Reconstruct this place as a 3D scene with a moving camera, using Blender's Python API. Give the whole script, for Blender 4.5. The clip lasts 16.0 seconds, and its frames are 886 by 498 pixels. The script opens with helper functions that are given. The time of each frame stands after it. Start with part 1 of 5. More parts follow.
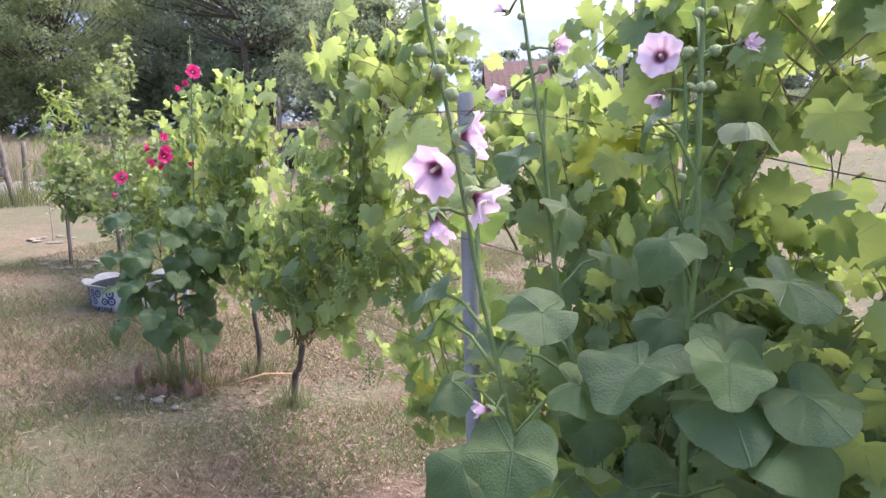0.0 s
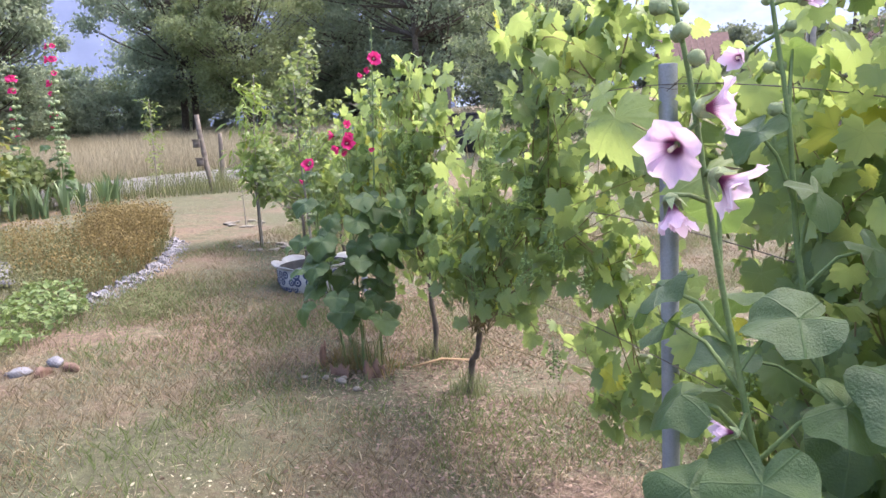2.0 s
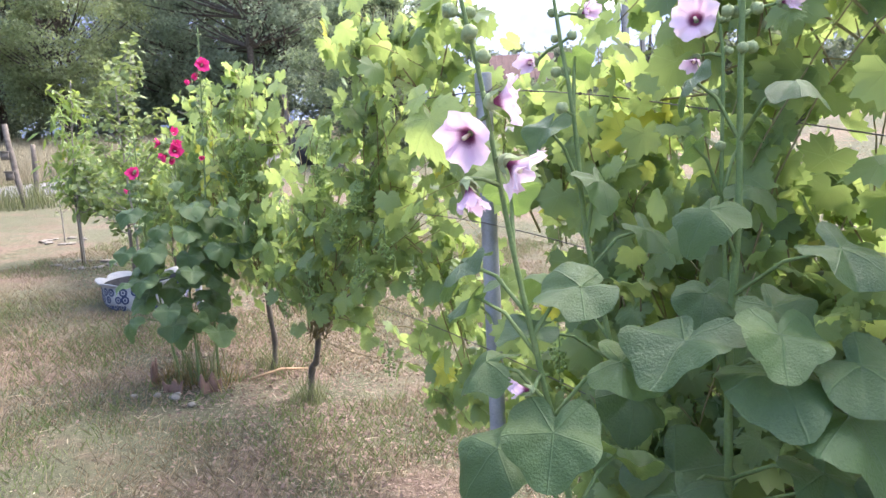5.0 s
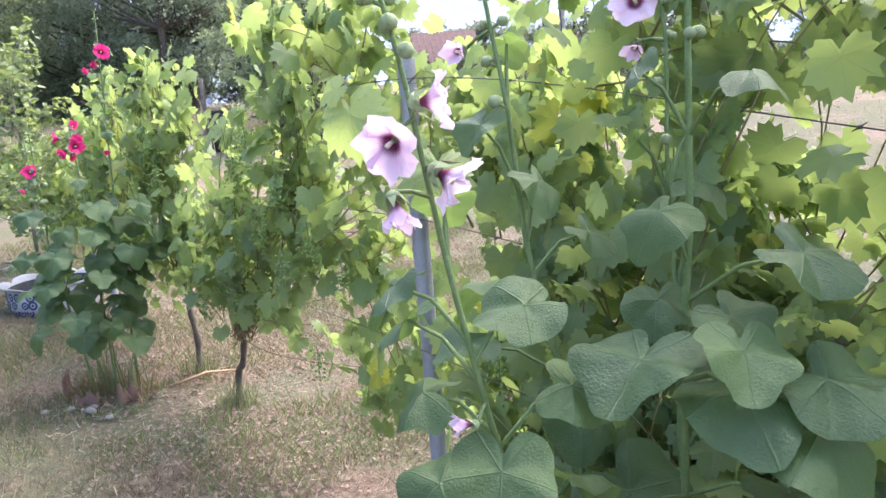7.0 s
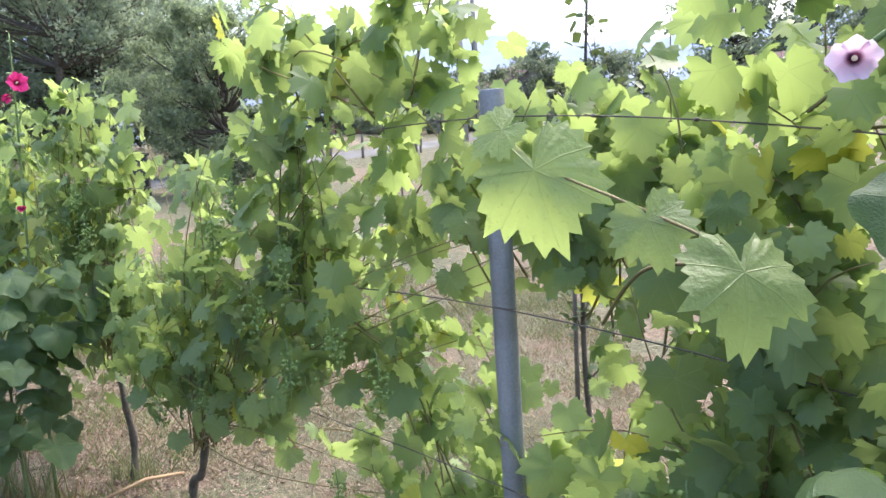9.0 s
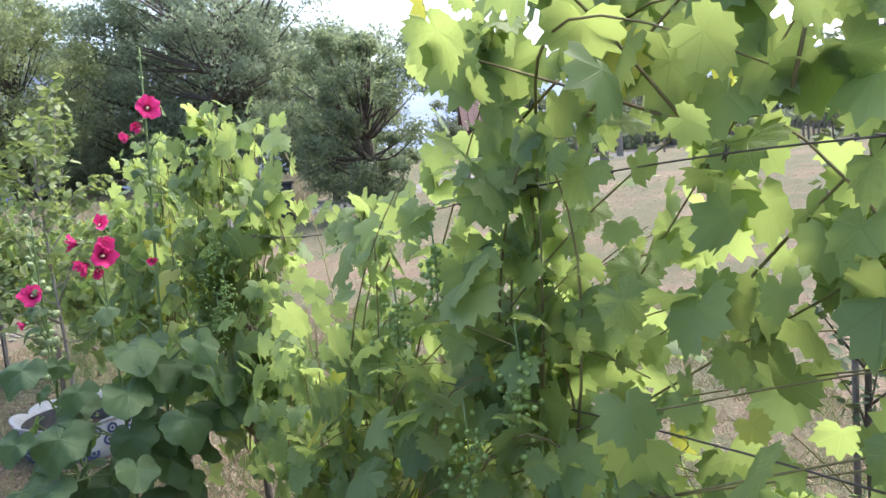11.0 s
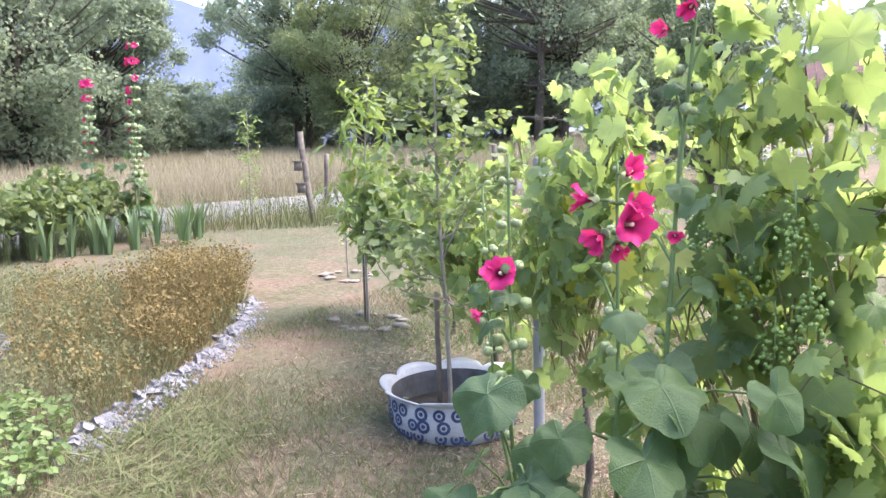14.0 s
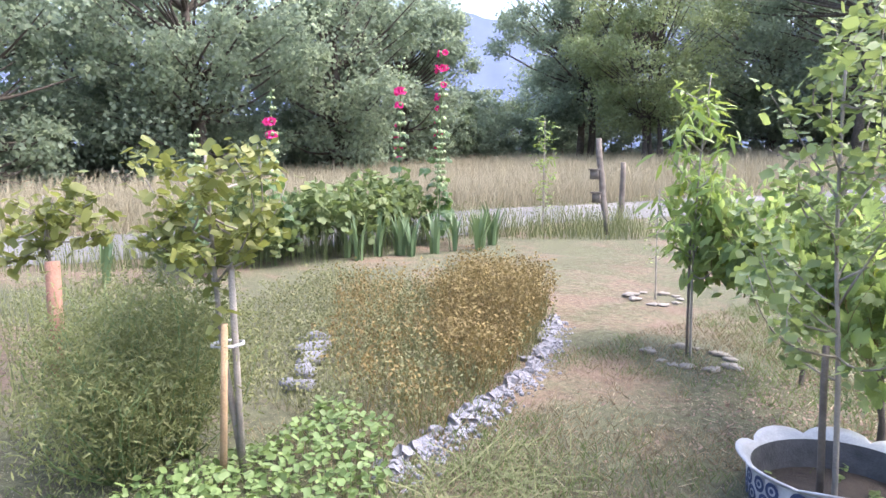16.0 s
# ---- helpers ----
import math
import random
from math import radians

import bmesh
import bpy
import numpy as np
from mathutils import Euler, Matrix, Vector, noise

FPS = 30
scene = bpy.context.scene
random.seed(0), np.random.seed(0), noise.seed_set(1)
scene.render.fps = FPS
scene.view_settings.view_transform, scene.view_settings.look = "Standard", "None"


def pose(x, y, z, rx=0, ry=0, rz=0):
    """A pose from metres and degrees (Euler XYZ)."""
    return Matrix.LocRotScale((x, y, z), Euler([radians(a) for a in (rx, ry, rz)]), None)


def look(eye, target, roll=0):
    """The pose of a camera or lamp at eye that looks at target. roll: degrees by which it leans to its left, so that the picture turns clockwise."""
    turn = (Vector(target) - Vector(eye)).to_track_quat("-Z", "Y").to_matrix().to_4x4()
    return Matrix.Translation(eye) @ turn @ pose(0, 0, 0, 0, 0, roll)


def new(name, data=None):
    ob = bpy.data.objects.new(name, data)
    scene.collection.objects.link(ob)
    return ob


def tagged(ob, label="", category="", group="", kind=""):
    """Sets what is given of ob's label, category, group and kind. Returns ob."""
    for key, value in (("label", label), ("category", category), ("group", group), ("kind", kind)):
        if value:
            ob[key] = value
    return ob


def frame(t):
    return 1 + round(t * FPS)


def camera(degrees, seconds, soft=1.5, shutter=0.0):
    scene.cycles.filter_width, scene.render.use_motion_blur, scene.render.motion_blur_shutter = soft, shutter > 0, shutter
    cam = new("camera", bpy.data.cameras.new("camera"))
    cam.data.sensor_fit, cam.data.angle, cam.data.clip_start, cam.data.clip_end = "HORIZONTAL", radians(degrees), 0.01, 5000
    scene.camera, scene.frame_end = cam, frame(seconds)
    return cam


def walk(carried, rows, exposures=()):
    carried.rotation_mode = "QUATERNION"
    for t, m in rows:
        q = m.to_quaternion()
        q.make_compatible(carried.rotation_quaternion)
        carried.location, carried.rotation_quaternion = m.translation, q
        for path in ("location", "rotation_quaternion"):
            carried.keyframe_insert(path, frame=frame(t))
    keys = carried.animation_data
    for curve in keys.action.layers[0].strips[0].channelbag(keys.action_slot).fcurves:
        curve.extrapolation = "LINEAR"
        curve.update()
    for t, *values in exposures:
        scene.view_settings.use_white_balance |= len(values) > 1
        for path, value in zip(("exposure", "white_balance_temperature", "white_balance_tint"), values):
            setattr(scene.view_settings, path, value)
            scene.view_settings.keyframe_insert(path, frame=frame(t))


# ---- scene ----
cam = camera(62.2, 16.0, soft=1.5)
ROWS = [
    (0, 0.515, 0.143, 1.460, 80.91, 1.53, 8.28),
    (0.5, 0.534, 0.125, 1.470, 81.17, 2.62, 8.18),
    (1, 0.505, 0.145, 1.476, 82.53, 2.55, 10.18),
    (1.5, 0.460, 0.189, 1.462, 81.72, 2.33, 14.75),
    (2, 0.412, 0.252, 1.454, 80.16, 3.27, 21.01),
    (2.5, 0.372, 0.253, 1.425, 79.05, 2.98, 25.17),
    (3, 0.398, 0.238, 1.423, 78.91, 2.78, 24.43),
    (3.5, 0.402, 0.230, 1.415, 80.88, 1.98, 24.83),
    (4, 0.426, 0.210, 1.422, 81.19, 1.49, 21.77),
    (4.5, 0.435, 0.204, 1.401, 79.99, 3.56, 20.28),
    (5, 0.472, 0.185, 1.420, 80.60, 2.83, 8.79),
    (5.2, 0.485, 0.178, 1.436, 80.75, 4.16, 5.92),
    (7.3, 0.444, 0.412, 1.451, 78.50, 4.18, 2.92),
    (7.5, 0.417, 0.487, 1.418, 78.89, 3.51, 3.47),
    (8, 0.189, 0.662, 1.425, 80.15, 2.23, -2.93),
    (8.2, 0.138, 0.688, 1.435, 80.56, 2.79, -3.73),
    (10.3, -0.145, 1.524, 1.528, 81.90, 4.79, -3.57),
    (10.5, -0.183, 1.576, 1.520, 81.37, 4.21, -2.85),
    (11, -0.258, 1.764, 1.528, 84.04, 5.16, 6.10),
    (11.5, -0.370, 1.920, 1.527, 81.51, 2.17, 20.53),
    (12, -0.578, 2.055, 1.506, 81.74, 0.79, 24.46),
    (12.5, -0.755, 2.104, 1.556, 83.64, 2.46, 20.35),
    (13, -0.858, 2.294, 1.542, 84.60, 2.74, 17.41),
    (13.5, -0.996, 2.476, 1.551, 84.52, 3.56, 25.10),
    (14, -1.204, 2.571, 1.514, 82.21, 1.76, 29.41),
    (14.5, -1.462, 2.636, 1.545, 83.52, 5.63, 28.28),
    (15, -1.623, 2.578, 1.552, 80.85, 2.49, 35.19),
    (15.5, -1.708, 2.639, 1.550, 82.71, 3.72, 45.96),
    (16, -1.824, 2.771, 1.545, 83.15, 0.81, 50.42),
]
walk(cam, [(t, pose(x, y, z, rx, ry, rz)) for t, x, y, z, rx, ry, rz in ROWS],
     exposures=[(t, e + .3, k, tint) for t, e, k, tint in (
         (0, 1.95, 6350, 22), (1.5, 1.85, 6300, 20), (2, 1.95, 6300, 20), (3.5, 2.05, 6250, 16), (4.5, 1.9, 6250, 16), (5, 2.2, 6200, 17), (7.5, 2.22, 6100, 18), (8, 2.1, 6100, 16),
         (10.5, 1.8, 6100, 11), (11.5, 1.75, 6250, 12), (12, 2.05, 6250, 15), (12.5, 1.65, 6200, 15), (13.4, 1.36, 6150, 15), (14, 2.25, 6150, 17), (14.5, 2.08, 6050, 16), (15, 2.05, 6000, 17), (15.5, 2.3, 6000, 18), (16, 2.2, 6000, 18))])

# ---- sky and sun ----
SUN_ELEVATION, SUN_TURN = 60.0, 48.0   # degrees; turn is measured from +y towards +x
world = bpy.data.worlds.new("sky")
scene.world = world
world.use_nodes = True
wn, wl = world.node_tree.nodes, world.node_tree.links
sky = wn.new("ShaderNodeTexSky")
sky.sky_type, sky.sun_disc = "NISHITA", False
sky.sun_elevation, sky.sun_rotation = radians(SUN_ELEVATION), radians(SUN_TURN)
sky.air_density, sky.dust_density, sky.ozone_density = 1.0, 6.0, 1.0
wn["Background"].inputs["Strength"].default_value = 0.15
wl.new(sky.outputs[0], wn["Background"].inputs["Color"])
sun = new("sun", bpy.data.lights.new("sun", "SUN"))
sun.data.energy, sun.data.angle, sun.data.color = .5, radians(30), (1.0, 0.96, 0.9)
_a, _e = radians(SUN_TURN), radians(SUN_ELEVATION)
sun.matrix_world = look((math.sin(_a) * math.cos(_e) * 50, math.cos(_a) * math.cos(_e) * 50, math.sin(_e) * 50), (0, 0, 0))

# ---- small tools ----
rng = np.random.default_rng(7)


def terrain(x, y):
    """Height of the ground; arrays or numbers."""
    x, y = np.asarray(x, float), np.asarray(y, float)
    r, az = np.hypot(x + 1, y - 3), np.arctan2(x + 1, y - 3)
    w = np.clip((az + .6) / .6, 0, 1)
    w = w * w * (3 - 2 * w) * np.where(y < 3, np.clip(1 - (3 - y) / 6, 0, 1), 1)
    xs = np.where(x < 0, 8 * np.tanh(x / 8), 2 * np.tanh(x / 2))
    q = np.maximum(0, r - 6)
    q = np.minimum(q * q / (q + 2), 60)
    return -.07 * xs - .18 * np.tanh(y / 6) + (.03 + .025 * w) * q


def gz(x, y):
    return float(terrain(x, y))


class Geo:
    """Gathers vertices, faces and leaf coordinates."""
    def __init__(self):
        self.v, self.f, self.uv, self.n = [], [], [], 0

    def add(self, v, f, uv=None):
        v = np.asarray(v, float)
        self.f.extend([tuple(int(i) + self.n for i in p) for p in f])
        self.v.append(v)
        self.uv.append(np.zeros((len(v), 2)) if uv is None else np.asarray(uv, float))
        self.n += len(v)
        return self

    def many(self, v, f, mats, places, uv=None):
        """Copies of one small shape: mats (n,3,3), places (n,3)."""
        v, f = np.asarray(v, float), np.asarray(f)
        n = len(places)
        pts = np.einsum("nij,kj->nki", mats, v) + np.asarray(places)[:, None, :]
        faces = (f[None] + (np.arange(n) * len(v))[:, None, None] + self.n).reshape(-1, f.shape[1])
        self.f.extend(map(tuple, faces.tolist()))
        self.v.append(pts.reshape(-1, 3))
        self.uv.append(np.zeros((n * len(v), 2)) if uv is None else np.tile(np.asarray(uv, float), (n, 1)))
        self.n += n * len(v)
        return self

    def tube(self, pts, radii, sides=6, cap=True):
        pts = np.asarray(pts, float)
        radii = np.broadcast_to(np.asarray(radii, float), (len(pts),))
        tang = np.gradient(pts, axis=0)
        tang /= np.linalg.norm(tang, axis=1)[:, None] + 1e-9
        ref = np.array((1.0, 0, 0)) if abs(tang[0][0]) < .8 else np.array((0, 1.0, 0))
        a = np.arange(sides) * 2 * np.pi / sides
        v = []
        for p, d, r in zip(pts, tang, radii):
            s = np.cross(d, ref); s /= np.linalg.norm(s) + 1e-9
            u = np.cross(d, s)
            v.append(p + r * (np.cos(a)[:, None] * s + np.sin(a)[:, None] * u))
        f = []
        for i in range(len(pts) - 1):
            for j in range(sides):
                k = (j + 1) % sides
                f.append((i * sides + j, i * sides + k, (i + 1) * sides + k, (i + 1) * sides + j))
        if cap:
            f += [tuple(range(sides))[::-1], tuple(range((len(pts) - 1) * sides, len(pts) * sides))]
        return self.add(np.concatenate(v), f)

    def box(self, centre, size, turn=0.0, bevel=0.0):
        hx, hy, hz = np.asarray(size) / 2
        b = bevel
        ring = [(-hx + b, -hy), (hx - b, -hy), (hx, -hy + b), (hx, hy - b), (hx - b, hy), (-hx + b, hy), (-hx, hy - b), (-hx, -hy + b)] if b else [(-hx, -hy), (hx, -hy), (hx, hy), (-hx, hy)]
        k = len(ring)
        c, s = math.cos(turn), math.sin(turn)
        v = [(centre[0] + c * x - s * y, centre[1] + s * x + c * y, centre[2] + z) for z in (-hz, hz) for x, y in ring]
        f = [tuple(range(k))[::-1], tuple(range(k, 2 * k))] + [(i, (i + 1) % k, k + (i + 1) % k, k + i) for i in range(k)]
        return self.add(v, f)

    def rock(self, centre, size, seed, rough=.25):
        r = np.random.default_rng(seed)
        v, f = ICO
        w = v * (1 + rough * (r.random(len(v))[:, None] - .5)) * np.asarray(size)
        a = r.random() * 6.3
        m = np.array(((math.cos(a), -math.sin(a), 0), (math.sin(a), math.cos(a), 0), (0, 0, 1)))
        return self.add(w @ m.T + np.asarray(centre), f)


def ico(sub):
    bm = bmesh.new()
    bmesh.ops.create_icosphere(bm, subdivisions=sub, radius=1)
    v, f = np.array([p.co[:] for p in bm.verts]), [tuple(p.index for p in q.verts) for q in bm.faces]
    bm.free()
    return v, f


ICO, ICO1 = ico(2), ico(1)


def mesh_of(name, geo, material, smooth=True, base=(0, 0, 0)):
    me = bpy.data.meshes.new(name)
    v = np.concatenate(geo.v) - np.asarray(base, float)
    me.from_pydata(v.tolist(), [], geo.f)
    uv = np.concatenate(geo.uv)
    if uv.any():
        layer = me.uv_layers.new(name="leaf")
        loops = np.empty(len(me.loops), int)
        me.loops.foreach_get("vertex_index", loops)
        layer.data.foreach_set("uv", uv[loops].astype(np.float32).ravel())
    me.polygons.foreach_set("use_smooth", [smooth] * len(me.polygons))
    me.materials.append(material)
    me.update()
    return me


def thing(name, base, label, category, group="", kind=""):
    ob = new(name)
    ob.location = base
    ob.empty_display_size = .1
    ob["base"] = list(base)
    return tagged(ob, label, category, group, kind)


def part(name, geo, material, parent, label="", smooth=True, kind=""):
    """One mesh under a thing, from world coordinates."""
    base = parent["base"]
    ob = new(name, mesh_of(name, geo, material, smooth, base))
    ob.parent = parent
    return tagged(ob, label, kind=kind)


def piece(name, data, parent, m):
    """A shared mesh under a thing, at the world pose m."""
    ob = new(name, data)
    ob.parent = parent
    ob.matrix_basis = Matrix.Translation(-Vector(parent["base"])) @ m
    return ob


def single(name, geo, material, label, category, kind="", smooth=True, group="", base=None):
    base = np.concatenate(geo.v).mean(0) * (1, 1, 0) if base is None else base
    ob = new(name, mesh_of(name, geo, material, smooth, base))
    ob.location = base
    return tagged(ob, label, category, group, kind)


def unit(v):
    v = np.asarray(v, float)
    return v / (np.linalg.norm(v, axis=-1, keepdims=True) + 1e-9)


def frames_of(normals, tips, scales):
    """Leaf axes: columns side, tip, normal, times scale."""
    n = unit(normals)
    t = unit(tips - n * np.sum(n * tips, -1, keepdims=True))
    s = np.cross(t, n)
    return np.stack((s, t, n), -1) * np.asarray(scales)[:, None, None]


def to_matrix(m3, p):
    m = Matrix.Identity(4)
    for i in range(3):
        for j in range(3):
            m[i][j] = float(m3[i][j])
        m[i][3] = float(p[i])
    return m


# ---- materials ----
def base_nodes(name):
    m = bpy.data.materials.new(name)
    m.use_nodes = True
    nt = m.node_tree
    return m, nt.nodes, nt.links, nt.nodes["Principled BSDF"]


def val(nodes, links, op, a, b=None, c=None):
    n = nodes.new("ShaderNodeMath")
    n.operation = op
    for i, x in enumerate((a, b, c)):
        if x is None:
            continue
        if isinstance(x, (int, float)):
            n.inputs[i].default_value = x
        else:
            links.new(x, n.inputs[i])
    return n.outputs[0]


def noise_of(nodes, links, scale, detail=4, coords="Object", rough=.55):
    tc, n = nodes.new("ShaderNodeTexCoord"), nodes.new("ShaderNodeTexNoise")
    n.inputs["Scale"].default_value, n.inputs["Detail"].default_value, n.inputs["Roughness"].default_value = scale, detail, rough
    links.new(tc.outputs[coords], n.inputs["Vector"])
    return n.outputs["Fac"]


def mix(nodes, links, fac, a, b, blend="MIX"):
    n = nodes.new("ShaderNodeMix")
    n.data_type, n.blend_type = "RGBA", blend
    for i, x in ((0, fac), (6, a), (7, b)):
        if isinstance(x, (int, float)):
            n.inputs[i].default_value = x
        elif isinstance(x, tuple):
            n.inputs[i].default_value = (*x, 1)
        else:
            links.new(x, n.inputs[i])
    return n.outputs[2]


def ramp(nodes, links, fac, lo, hi):
    n = nodes.new("ShaderNodeMapRange")
    links.new(fac, n.inputs[0])
    n.inputs[1].default_value, n.inputs[2].default_value = lo, hi
    return n.outputs[0]


def surface(name, a, b, scale=6.0, grain=60.0, rough=.8, bump=.3, c=None, metal=0.0, depth=.01):
    """A solid surface: two tones in patches, fine grain, relief, an optional third tone in stains."""
    m, n, l, p = base_nodes(name)
    big, fine = noise_of(n, l, scale), noise_of(n, l, grain, 3)
    col = mix(n, l, ramp(n, l, big, .3, .7), a, b)
    if c:
        col = mix(n, l, ramp(n, l, noise_of(n, l, scale * .37, 5), .52, .68), col, c)
    col = mix(n, l, ramp(n, l, fine, .2, .8), mix(n, l, 1.0, col, (.72, .72, .72), "MULTIPLY"), col)
    l.new(col, p.inputs["Base Color"])
    p.inputs["Roughness"].default_value, p.inputs["Metallic"].default_value = rough, metal
    bp = n.new("ShaderNodeBump")
    bp.inputs["Strength"].default_value, bp.inputs["Distance"].default_value = bump, depth
    l.new(fine, bp.inputs["Height"])
    l.new(bp.outputs[0], p.inputs["Normal"])
    return m


def leafy(name, dark, light, glow, share=.4, rough=.55, veins=0.0, spec=.35, rib=7.0, pale=None, crinkle=1.0):
    """Leaves: tone by leaf, patches, veins, light that passes through."""
    m, n, l, p = base_nodes(name)
    oi, geo = n.new("ShaderNodeObjectInfo"), n.new("ShaderNodeNewGeometry")
    pick = val(n, l, "FRACT", val(n, l, "ADD", oi.outputs["Random"], geo.outputs["Random Per Island"]))
    patch = noise_of(n, l, 9.0, 3)
    tone = val(n, l, "ADD", val(n, l, "MULTIPLY", pick, .75), val(n, l, "MULTIPLY", patch, .4))
    col, thru = mix(n, l, tone, dark, light), mix(n, l, tone, tuple(x * .6 for x in glow), glow)
    if pale:
        old = ramp(n, l, pick, .975, .985)
        col, thru = mix(n, l, old, col, pale), mix(n, l, old, thru, pale)
    if veins:
        uv, sep = n.new("ShaderNodeUVMap"), n.new("ShaderNodeSeparateXYZ")
        uv.uv_map = "leaf"
        l.new(uv.outputs[0], sep.inputs[0])
        ang = val(n, l, "ARCTAN2", sep.outputs[0], sep.outputs[1])
        far = val(n, l, "SQRT", val(n, l, "ADD", val(n, l, "MULTIPLY", sep.outputs[0], sep.outputs[0]), val(n, l, "MULTIPLY", sep.outputs[1], sep.outputs[1])))
        main = val(n, l, "MULTIPLY", val(n, l, "ABSOLUTE", val(n, l, "SINE", val(n, l, "MULTIPLY", ang, rib / 2))), far)
        line = val(n, l, "SUBTRACT", 1.0, ramp(n, l, main, .0, .05))
        net = noise_of(n, l, 11.0 * crinkle, 3)
        thru = mix(n, l, val(n, l, "MULTIPLY", val(n, l, "MAXIMUM", line, ramp(n, l, net, .6, .7)), .45), thru, tuple(x * .45 for x in glow))
        col = mix(n, l, val(n, l, "MULTIPLY", line, veins), col, tuple(min(1, x * 2.2 + .05) for x in light))
        bp = n.new("ShaderNodeBump")
        bp.inputs["Strength"].default_value, bp.inputs["Distance"].default_value = .5, .006
        l.new(val(n, l, "SUBTRACT", val(n, l, "MULTIPLY", net, 1.2), line), bp.inputs["Height"])
        l.new(bp.outputs[0], p.inputs["Normal"])
    l.new(col, p.inputs["Base Color"])
    p.inputs["Roughness"].default_value, p.inputs["Specular IOR Level"].default_value = rough, spec
    tr, mx = n.new("ShaderNodeBsdfTranslucent"), n.new("ShaderNodeMixShader")
    l.new(thru, tr.inputs["Color"])
    mx.inputs[0].default_value = share
    l.new(p.outputs[0], mx.inputs[1]); l.new(tr.outputs[0], mx.inputs[2])
    l.new(mx.outputs[0], n["Material Output"].inputs["Surface"])
    return m


GRAPE = leafy("grape_leaf", (.09, .16, .07), (.225, .3, .115), (.42, .54, .16), .53, .42, .3, spec=.45, pale=(.42, .44, .07))
MALLOW = leafy("mallow_leaf", (.036, .077, .035), (.082, .138, .053), (.22, .34, .08), .34, .45, .22, spec=.4, rib=5.0, crinkle=2.2)
PEACH = leafy("peach_leaf", (.09, .155, .04), (.2, .28, .075), (.38, .5, .1), .35, .45)
APPLE = leafy("apple_leaf", (.09, .135, .055), (.2, .255, .105), (.34, .43, .13), .38, .5)
YOUNG = leafy("young_tree_leaf", (.075, .105, .03), (.19, .2, .06), (.32, .35, .08), .35, .5)
# Oak and plum leaves: distance haze is put into the pale base colours.
OAK = leafy("oak_leaf", (.115, .152, .122), (.2, .252, .176), (.38, .46, .29), .52, .7, spec=.2)
PEAR = leafy("pear_leaf", (.045, .075, .04), (.09, .13, .06), (.16, .22, .06), .28, .5)
PLUM = leafy("light_tree_leaf", (.095, .13, .085), (.175, .215, .135), (.31, .39, .19), .46, .55)
ASH = leafy("ash_leaf", (.125, .16, .085), (.22, .265, .14), (.38, .46, .2), .48, .55)
FAR_LEAF = leafy("far_leaf", (.1, .125, .09), (.18, .21, .145), (.24, .29, .16), .38, .7)
FEATHER = leafy("feathery_leaf", (.085, .105, .045), (.19, .2, .08), (.26, .3, .1), .42, .6)
MINT = leafy("mint_leaf", (.065, .115, .035), (.17, .24, .085), (.26, .35, .1), .3, .5)
IRIS = leafy("iris_leaf", (.06, .11, .05), (.13, .19, .09), (.2, .28, .1), .2, .5)
DRY = leafy("dry_stalk", (.085, .065, .035), (.25, .2, .085), (.27, .21, .075), .25, .85, spec=.2)
WEED = leafy("weed_stalk", (.08, .105, .048), (.205, .215, .105), (.22, .25, .09), .25, .85, spec=.2)
BEDWEED = leafy("bed_weed", (.085, .1, .05), (.22, .22, .115), (.22, .24, .095), .25, .85, spec=.2)
HAY = leafy("tall_dry_grass", (.19, .172, .108), (.375, .338, .232), (.36, .32, .21), .3, .85)
BEAN = leafy("hedge_leaf", (.07, .11, .045), (.17, .21, .085), (.25, .33, .1), .32, .6)
GREEN_TURF = leafy("green_grass", (.06, .1, .03), (.15, .19, .07), (.2, .26, .08), .3, .8)
TURF = leafy("short_grass", (.06, .06, .03), (.35, .28, .18), (.27, .22, .13), .25, .85)


